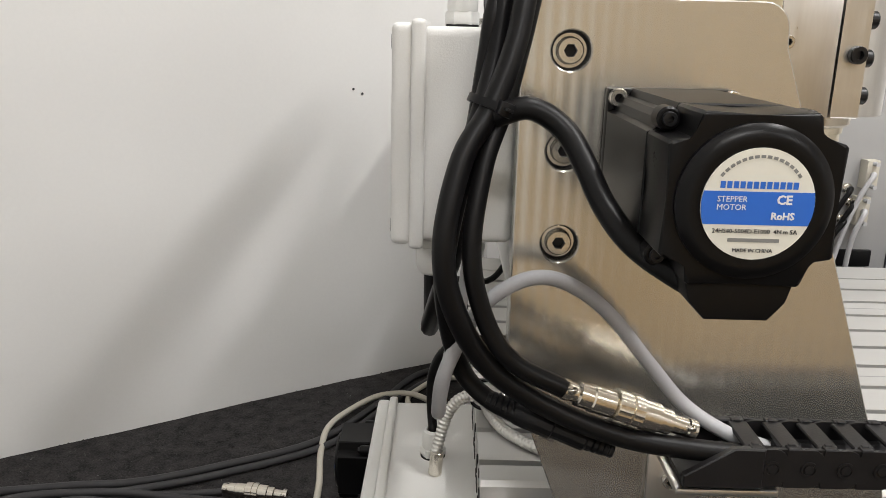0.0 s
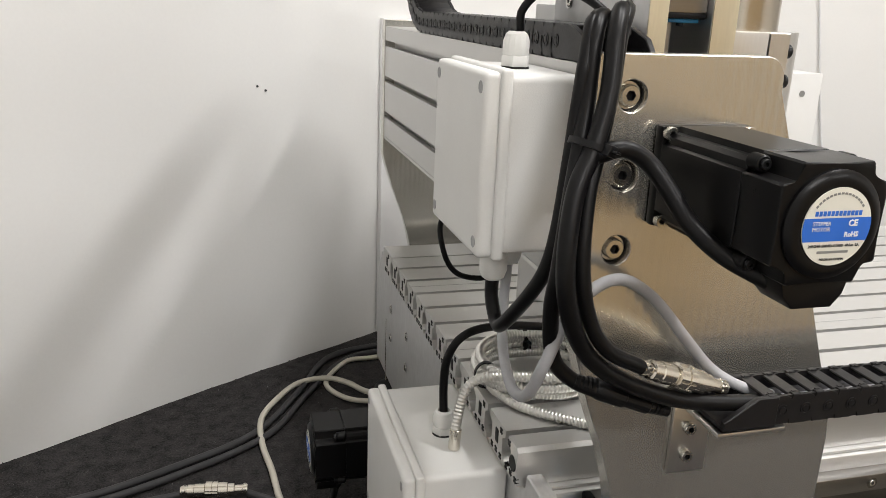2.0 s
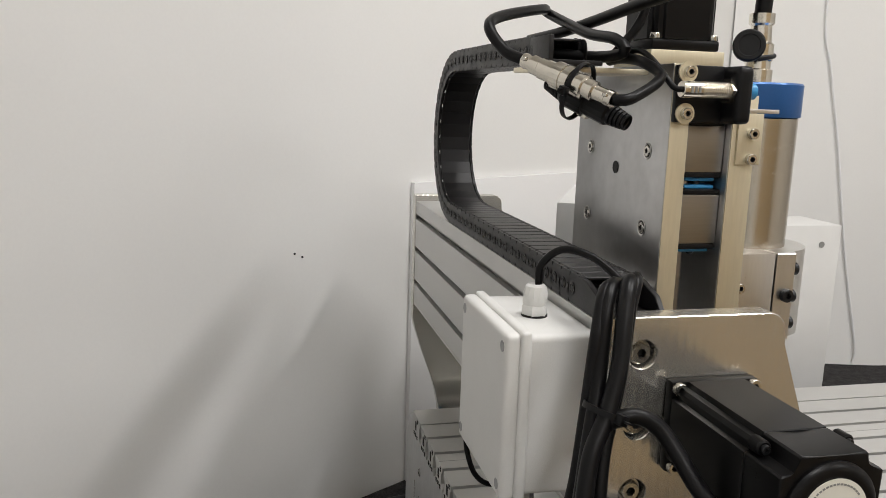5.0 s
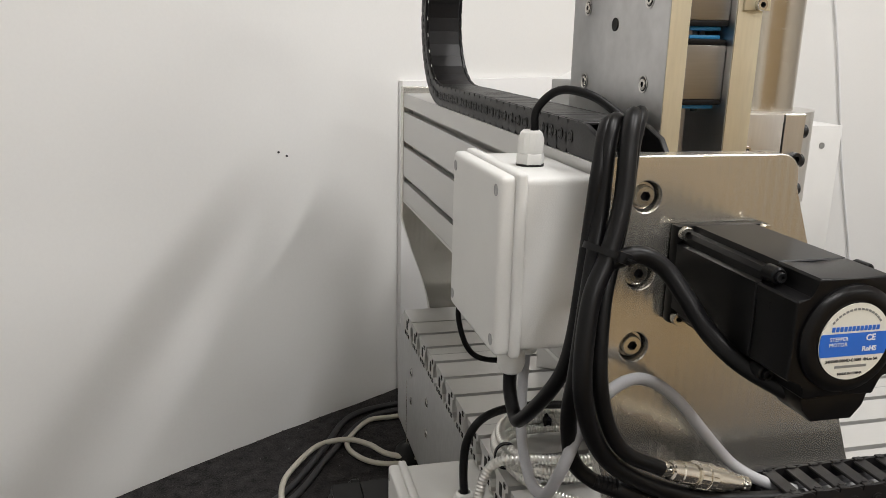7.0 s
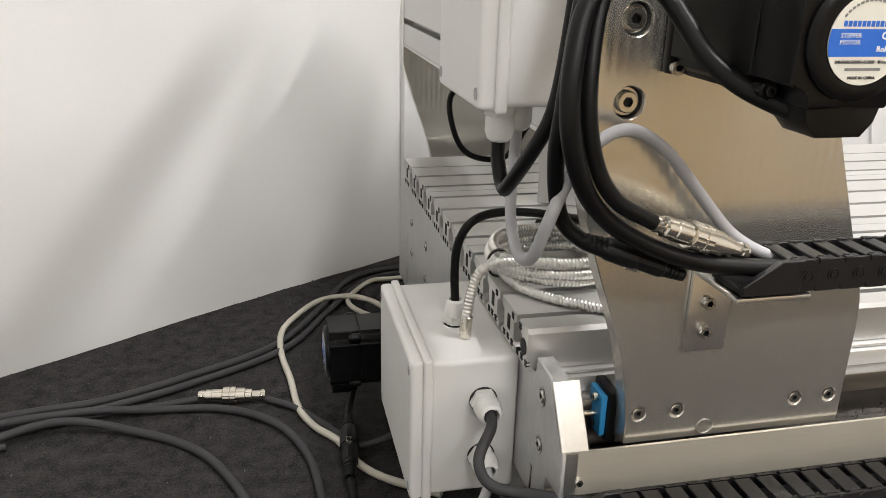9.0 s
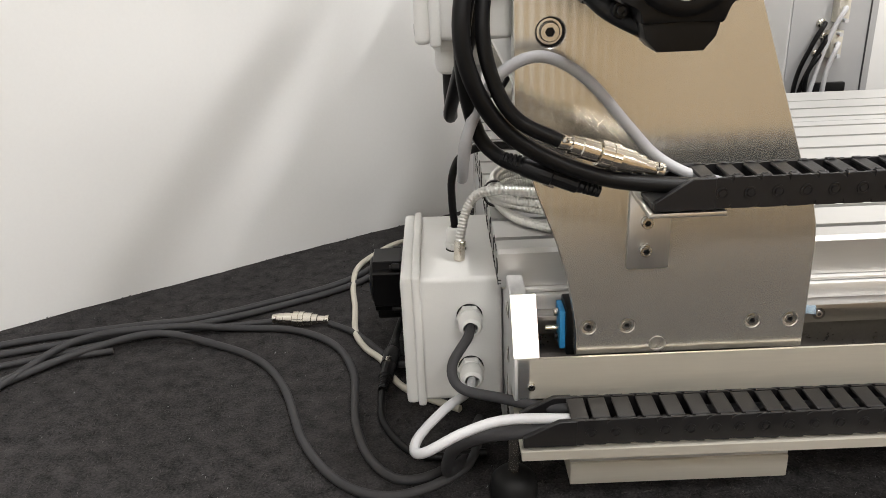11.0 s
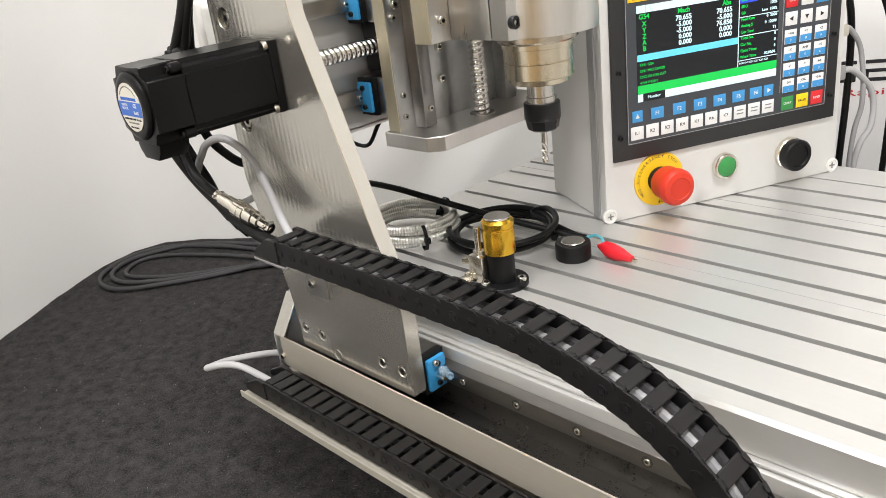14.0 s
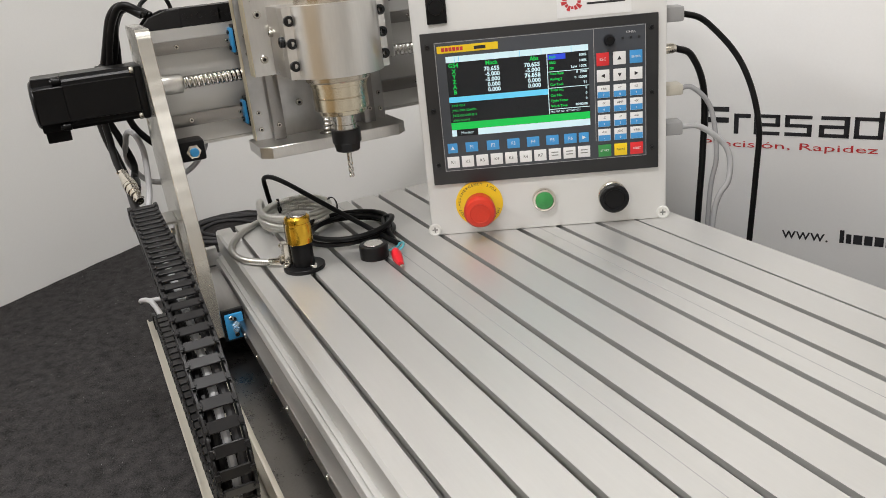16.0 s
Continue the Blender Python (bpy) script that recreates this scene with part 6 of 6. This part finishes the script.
KX = (0.2145, 0.233, 0.2515)
key(KX[0], 0.197, 0.0142, 0.0145, KEY_RED, "ESC", KEY_WHITE, 0.0045)
arrow(KX[1], 0.197, 0, INK, key(KX[1], 0.197, 0.0142, 0.0145, KEY_WHITE, "", INK))
key(KX[2], 0.197, 0.0142, 0.0145, KEY_BLUE, "ENTER", KEY_WHITE, 0.0034)
for x, t in zip(KX, (90, 180, -90)):
    arrow(x, 0.1785, t, INK, key(x, 0.1785, 0.0142, 0.0135, KEY_WHITE, "", INK))
ROWS_KEYS = (("+4th", "7"), ("+Y", "8"), ("+Z", "9")), (("-X", "4"), ("AMP", "5"), ("+X", "6")), (("-Z", "1"), ("-Y", "2"), ("-4th", "3")), (("-5th", "-"), ("JOG", "0"), ("+5th", "."))
for j, row in enumerate(ROWS_KEYS):
    for x, (a, b) in zip(KX, row):
        key(x, 0.1605 - j * 0.0168, 0.0142, 0.0142, KEY_WHITE, a, INK, 0.0036, b)
for x, matl, words in zip(KX, (KEY_GREEN, KEY_YELLOW, KEY_RED), ("START", "PAUSE", "RESET")):
    key(x, 0.0915, 0.0148, 0.0142, matl, words, KEY_WHITE if matl is not KEY_YELLOW else INK, 0.0034)
part("knob", lathe(B(), [(0, 0.0052), (0.0062, 0.0052), (0.006, 0.009), (0.0048, 0.014), (0, 0.0145)], (0.222, 0.2175, 0), n=24), BLACK_PLASTIC, bez, m=CM)
for i in range(3):
    part("status_lamp", rod(B(), (0.237 + i * 0.009, 0.2185, 0.0051), (0.237 + i * 0.009, 0.2185, 0.0058), 0.0016, 12), INK, bez, m=CM)
letters("legend", "STATUS", 0.003, CM @ Matrix.Translation((0.246, 0.2245, 0.0054)), KEY_WHITE, bez)

# push buttons
bt = part("emergency_stop", lathe(B(), [(0, 0.0001), (0.0285, 0.0001), (0.0285, 0.0016), (0.0278, 0.002), (0, 0.002)], (0.063, 0.0378, 0), n=48), STOP_YELLOW, ctl, "yellow emergency stop ring with a red mushroom knob", m=CM)
part("stem", lathe(B(), [(0, 0.002), (0.0135, 0.002), (0.0135, 0.012), (0.011, 0.0125), (0, 0.0125)], (0.063, 0.0378, 0)), RUBBER_AND_SHADE, bt, m=CM)
part("red_knob", lathe(B(), [(0.01, 0.0125), (0.0165, 0.0125), (0.0172, 0.014), (0.0172, 0.026), (0.0188, 0.0295), (0.0188, 0.036), (0.0165, 0.0395), (0.0115, 0.041), (0.011, 0.0404), (0.0075, 0.0404), (0, 0.0406)], (0.063, 0.0378, 0), n=40), STOP_RED, bt, "red mushroom knob", m=CM)
for words, a0 in (("EMERGENCY STOP", 152), ("EMERGENCE", -20), ("NOT-AUS", 215)):
    for i, ch in enumerate(words):
        a = radians(a0 - i * 8.9)
        letters("ring_legend", ch, 0.0046, CM @ Matrix.Translation((0.063 + 0.0243 * math.cos(a), 0.0378 + 0.0243 * math.sin(a), 0.0021)) @ Matrix.Rotation(a - math.pi / 2, 4, "Z"), INK, bt) if ch != " " else None
gb = part("start_button", lathe(B(), [(0, 0.0001), (0.0132, 0.0001), (0.0142, 0.001), (0.0142, 0.0055), (0.0132, 0.0072), (0.0112, 0.0076), (0.011, 0.006), (0, 0.006)], (0.141, 0.0365, 0), n=40), NICKEL, ctl, "green push button in a steel ring", m=CM)
part("green_cap", lathe(B(), [(0, 0.006), (0.0106, 0.006), (0.0106, 0.0078), (0.0098, 0.0084), (0, 0.0084)], (0.141, 0.0365, 0), n=36), KEY_GREEN, gb, m=CM)
sb = part("selector", lathe(B(), [(0, 0.0001), (0.0165, 0.0001), (0.0175, 0.001), (0.0175, 0.006), (0.0165, 0.0072), (0, 0.0072)], (0.223, 0.0345, 0), n=40), NICKEL, ctl, "black round push button in a steel ring", m=CM)
part("black_cap", lathe(B(), [(0, 0.007), (0.0165, 0.007), (0.0172, 0.009), (0.0172, 0.0165), (0.0155, 0.018), (0.0122, 0.018), (0.0115, 0.0165), (0, 0.0162)], (0.223, 0.0345, 0), n=40), BLACK_PLASTIC, sb, m=CM)
rk = part("rocker_switch", box(B(), (0.021, 0.252, 0), (0.0435, 0.283, 0.003), 0.001), BLACK_PLASTIC, ctl, "black main switch", m=CM)
part("rocker", lathe(B(), [(0, 0.003), (0.0085, 0.003), (0.008, 0.0055), (0, 0.0058)], (0.0325, 0.27, 0), n=24), BLACK_PLASTIC, rk, m=CM)
st = part("sticker", box(B(), (0.166, 0.2455, 0.0001), (0.248, 0.287, 0.0004)), KEY_WHITE, ctl, "white sticker with a red ring", m=CM)


def ring_logo(r0, r1, n, m, material, parent, z):
    for i in range(n):
        a0, a1 = 2 * math.pi * i / n + 0.05, 2 * math.pi * (i + 1) / n - 0.05
        f = 0.72 + 0.28 * ((i * 7) % 5) / 4
        pts = [(r0 * math.cos(a0), r0 * math.sin(a0)), (r1 * f * math.cos(a0), r1 * f * math.sin(a0)), (r1 * f * math.cos(a1), r1 * f * math.sin(a1)), (r0 * math.cos(a1), r0 * math.sin(a1))]
        part("print_shape", prism(B(), pts, "xy", z, z + 0.0003), material, parent, m=m)


ring_logo(0.006, 0.0125, 14, CM @ Matrix.Translation((0.183, 0.263, 0)), INK_RED, st, 0.0003)
part("print_bar", box(B(), (0.199, 0.2575, 0.0003), (0.241, 0.2597, 0.0006)), INK, st, m=CM)
# sockets on the side of the controller
for y, hh, matl in ((0.236, 0.017, CABINET_GREY), (0.15, 0.0125, CABLE_BEIGE), (0.104, 0.016, CABINET_GREY)):
    part("side_plug", box(B(), (W - 0.004, y - hh / 2, -0.045), (W + 0.02, y + hh / 2, -0.018), 0.003), matl, ctl, "moulded cable plug", m=CM)
part("side_socket", lathe(B(), [(0, 0), (0.006, 0), (0.006, 0.012), (0.0045, 0.016), (0, 0.016)], (W - 0.003, 0.197, -0.03), (1, 0, 0), 20), NICKEL, ctl, m=CM)


def from_box(pts):
    return [tuple(CM @ Vector(p)) for p in pts]


SIDE = "cables on the side of the controller"
cable("black cable curving down from the controller", from_box([(W + 0.018, 0.236, -0.03), (W + 0.05, 0.222, -0.04), (W + 0.095, 0.17, -0.05), (W + 0.118, 0.1, -0.05), (W + 0.118, 0.02, -0.05), (W + 0.105, -0.215, -0.05)]), 0.0036, CABLE_BLACK, SIDE)
cable("black cable curving down from the controller", from_box([(W + 0.012, 0.197, -0.03), (W + 0.034, 0.185, -0.04), (W + 0.052, 0.14, -0.05), (W + 0.052, 0.06, -0.05), (W + 0.048, -0.02, -0.05), (W + 0.04, -0.215, -0.05)]), 0.004, CABLE_BLACK, SIDE)
cable("pale grey cable curving down from the controller", from_box([(W + 0.018, 0.15, -0.03), (W + 0.035, 0.148, -0.035), (W + 0.058, 0.12, -0.04), (W + 0.066, 0.06, -0.04), (W + 0.06, 0.0, -0.045), (W + 0.055, -0.215, -0.05)]), 0.003, CABLE_GREY, SIDE)
cable("pale grey cable curving down from the controller", from_box([(W + 0.018, 0.104, -0.03), (W + 0.045, 0.1, -0.035), (W + 0.078, 0.07, -0.04), (W + 0.082, 0.03, -0.04), (W + 0.066, -0.02, -0.045), (W + 0.06, -0.215, -0.05)]), 0.0036, CABLE_WHITE, SIDE)

# ---- the display board fixed to the partition ----
ALONG, OUT = Vector((0.8553, 0.5182, 0)), Vector((0.5182, -0.8553, 0))
BMAT = frame_of(Vector((0, 0.7895, 0)) + OUT * 0.009, ALONG, (0, 0, 1))   # x along the board, y up, z out of it
ban = thing("display_board", (0.3, 0.97, FLOOR), "white display board printed with a dark name and a red ring", "sign")
part("panel", box(B(), (0.006, FLOOR, -0.0082), (0.74, 0.4155, 0), 0.0008), BANNER, ban, m=BMAT)
part("screw", rod(B(), (0.036, 0.391, -0.002), (0.036, 0.391, 0.0012), 0.003, 14), INK_GREY, ban, m=BMAT)
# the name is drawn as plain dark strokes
GLYPH = {
    "f": [(0, 0, .2, .62), (0, .4, 1, .6), (0, .82, 1, 1), (0, .4, .2, 1)], "r": [(0, 0, .28, 1), (0, .8, 1, 1)],
    "e": [(0, 0, 1, .17), (0, .42, 1, .58), (0, 0, .18, 1), (0, .83, 1, 1), (.82, .42, 1, 1)], "s": [(0, 0, 1, .17), (.82, 0, 1, .58), (0, .42, 1, .58), (0, .42, .18, 1), (0, .83, 1, 1)],
    "a": [(0, 0, 1, .17), (0, .42, 1, .58), (.82, 0, 1, 1), (0, 0, .18, .58), (.05, .83, 1, 1)], "d": [(0, 0, 1, .17), (0, 0, .18, 1), (.82, 0, 1, 1.28), (0, .83, 1, 1)],
    "o": [(0, 0, 1, .17), (0, 0, .18, 1), (.82, 0, 1, 1), (0, .83, 1, 1)],
}


def strokes(x, z, w, h, kind, material):
    for a, b, c2, d in GLYPH[kind]:
        part("print_shape", box(B(), (x + a * w, z + b * h, -0.0002), (x + c2 * w, z + d * h, 0.0004)), material, ban, m=BMAT)


for kind, x0, x1, h in (("f", 0.077, 0.117, 0.042), ("r", 0.125, 0.15, 0.032), ("e", 0.155, 0.193, 0.032), ("s", 0.2, 0.238, 0.032), ("a", 0.248, 0.289, 0.032), ("d", 0.295, 0.333, 0.032), ("o", 0.34, 0.376, 0.032), ("r", 0.382, 0.4, 0.032), ("a", 0.404, 0.445, 0.032), ("s", 0.45, 0.488, 0.032)):
    strokes(x0, 0.1505, x1 - x0, h, kind, INK)
for x0, x1 in ((0.5755, 0.5805), (0.592, 0.597), (0.648, 0.653)):
    part("print_shape", box(B(), (x0, 0.1545, -0.0002), (x1, 0.1905, 0.0004)), INK, ban, m=BMAT)
part("print_shape", box(B(), (0.566, 0.1545, -0.0002), (0.58, 0.159, 0.0003)), INK, ban, m=BMAT)
for s in (-1, 1):
    part("print_shape", prism(B(), [(0.6225 + s * 0.0255, 0.1905), (0.6225 + s * 0.0255 - s * 0.005, 0.1905), (0.6225 - s * 0.002, 0.16), (0.6225 + s * 0.0015, 0.157)], "xy", -0.0002, 0.0003), INK, ban, m=BMAT)
for r0, r1, n, matl, gap in ((0.027, 0.0405, 15, INK_RED, 0.06), (0.0185, 0.0245, 15, INK, 0.1), (0.0125, 0.0155, 15, INK_RED, 0.1)):
    for i in range(n - 2):
        a0, a1 = radians(78) + 2 * math.pi * i / n + gap, radians(78) + 2 * math.pi * (i + 1) / n - gap
        pts = [(0.529 + r * math.cos(a), 0.1755 + r * math.sin(a)) for r, a in ((r0, a0), (r1, a0), (r1, a1), (r0, a1))]
        part("print_shape", prism(B(), pts, "xy", -0.0002, 0.0004), matl, ban, m=BMAT)
motto = letters("motto", "Precisión, Rapidez y Fiabilidad", 0.0152, BMAT @ Matrix.Translation((0.2835, 0.134, 0.0003)), INK_RED, ban)
motto.scale.x *= 0.413 / (motto.dimensions.x or 0.3)
letters("web_prefix", "www.", 0.029, BMAT @ Matrix.Translation((0.205, -0.0065, 0.0003)), INK, ban, align="LEFT")
letters("web_suffix", ".com", 0.029, BMAT @ Matrix.Translation((0.551, -0.0065, 0.0003)), INK, ban, align="RIGHT")
x = 0.2885
for w, h in ((0.009, 0.0205), (0.01, 0.015), (0.015, 0.015), (0.014, 0.015), (0.015, 0.015), (0.016, 0.0205), (0.016, 0.015), (0.01, 0.015), (0.015, 0.015), (0.014, 0.015), (0.008, 0.0205), (0.023, 0.015)):
    part("print_bar", box(B(), (x, -0.0135, -0.0002), (x + w - 0.0028, -0.0135 + h, 0.0004)), INK, ban, m=BMAT)
    x += w

# ---- the electrical cabinet with sockets ----
cab = thing("electrical_cabinet", (0.62, 0.78, FLOOR), "white steel electrical cabinet with plugs in its grey panel", "cabinet")
part("case", box(B(), (0.47, 0.756, FLOOR), (0.765, 0.864, 0.35), 0.002), CABINET_WHITE, cab)
part("socket_panel", box(B(), (0.472, 0.752, FLOOR + 0.01), (0.602, 0.7555, 0.35), 0.0008), CABINET_GREY, cab)
part("joint", box(B(), (0.5895, 0.7505, FLOOR + 0.01), (0.5915, 0.7518, 0.35)), INK, cab)
part("screw", rod(B(), (0.728, 0.7552, 0.316), (0.728, 0.757, 0.316), 0.0055, 16), INK_GREY, cab)
part("mains_inlet", box(B(), (0.515, 0.744, 0.085), (0.565, 0.752, 0.11), 0.003), BLACK_PLASTIC, cab)
PLUGS = ((0.54, 0.222), (0.535, 0.17))
for x, z in PLUGS:
    pl = part("plug", prism(B(), [(-0.009, -0.02), (0.009, -0.02), (0.009, 0.02), (-0.009, 0.02)], "xz", -0.022, 0, 0.003, 2), CABLE_BEIGE, cab, "beige plug with thumb screws", m=Matrix.Translation((x, 0.752, z)))
    for dz in (-0.016, 0.016):
        part("thumb_screw", rod(B(), (x, 0.73, z + dz), (x, 0.719, z + dz), 0.003, 12), CABLE_WHITE, pl)
SOCKETS = ((0.516, 0.2, 0.482), (0.523, 0.18, 0.489), (0.514, 0.155, 0.5))
for x, z, q in SOCKETS:
    part("round_socket", lathe(B(), [(0, 0), (0.0065, 0), (0.0065, 0.006), (0.0048, 0.007), (0.0048, 0.014), (0, 0.014)], (x, 0.752, z), (0, -1, 0), 18), NICKEL, cab)
CABS = "cables plugged into the cabinet"
cable("pale grey cable hanging from the cabinet", [(0.54, 0.73, 0.222), (0.535, 0.718, 0.222), (0.522, 0.722, 0.19), (0.507, 0.73, 0.12), (0.496, 0.735, 0.03), (0.492, 0.738, FL)], 0.0036, CABLE_WHITE, CABS)
cable("pale grey cable hanging from the cabinet", [(0.535, 0.73, 0.17), (0.53, 0.716, 0.17), (0.52, 0.72, 0.13), (0.521, 0.73, 0.06), (0.52, 0.735, FL)], 0.0036, CABLE_WHITE, CABS)
for x, z, q in SOCKETS:
    cable("black cable hanging from the cabinet", [(x, 0.74, z), (x - 0.006, 0.725, z), (x - 0.02, 0.727, z - 0.03), (q, 0.738, z - 0.09), (q, 0.74, 0.0), (q - 0.003, 0.74, FL)], 0.0036, CABLE_BLACK, CABS)
cable("thin white cord hanging down the partition", [(1.07, 1.2545, 1.17), (1.07, 1.2545, 0.77), (1.095, 1.2485, 0.643), (1.133, 1.2395, 0.46), (1.172, 1.2305, 0.242), (1.196, 1.2255, 0.129), (1.232, 1.217, -0.03), (1.232, 1.217, -0.075)], 0.0024, KEY_WHITE)
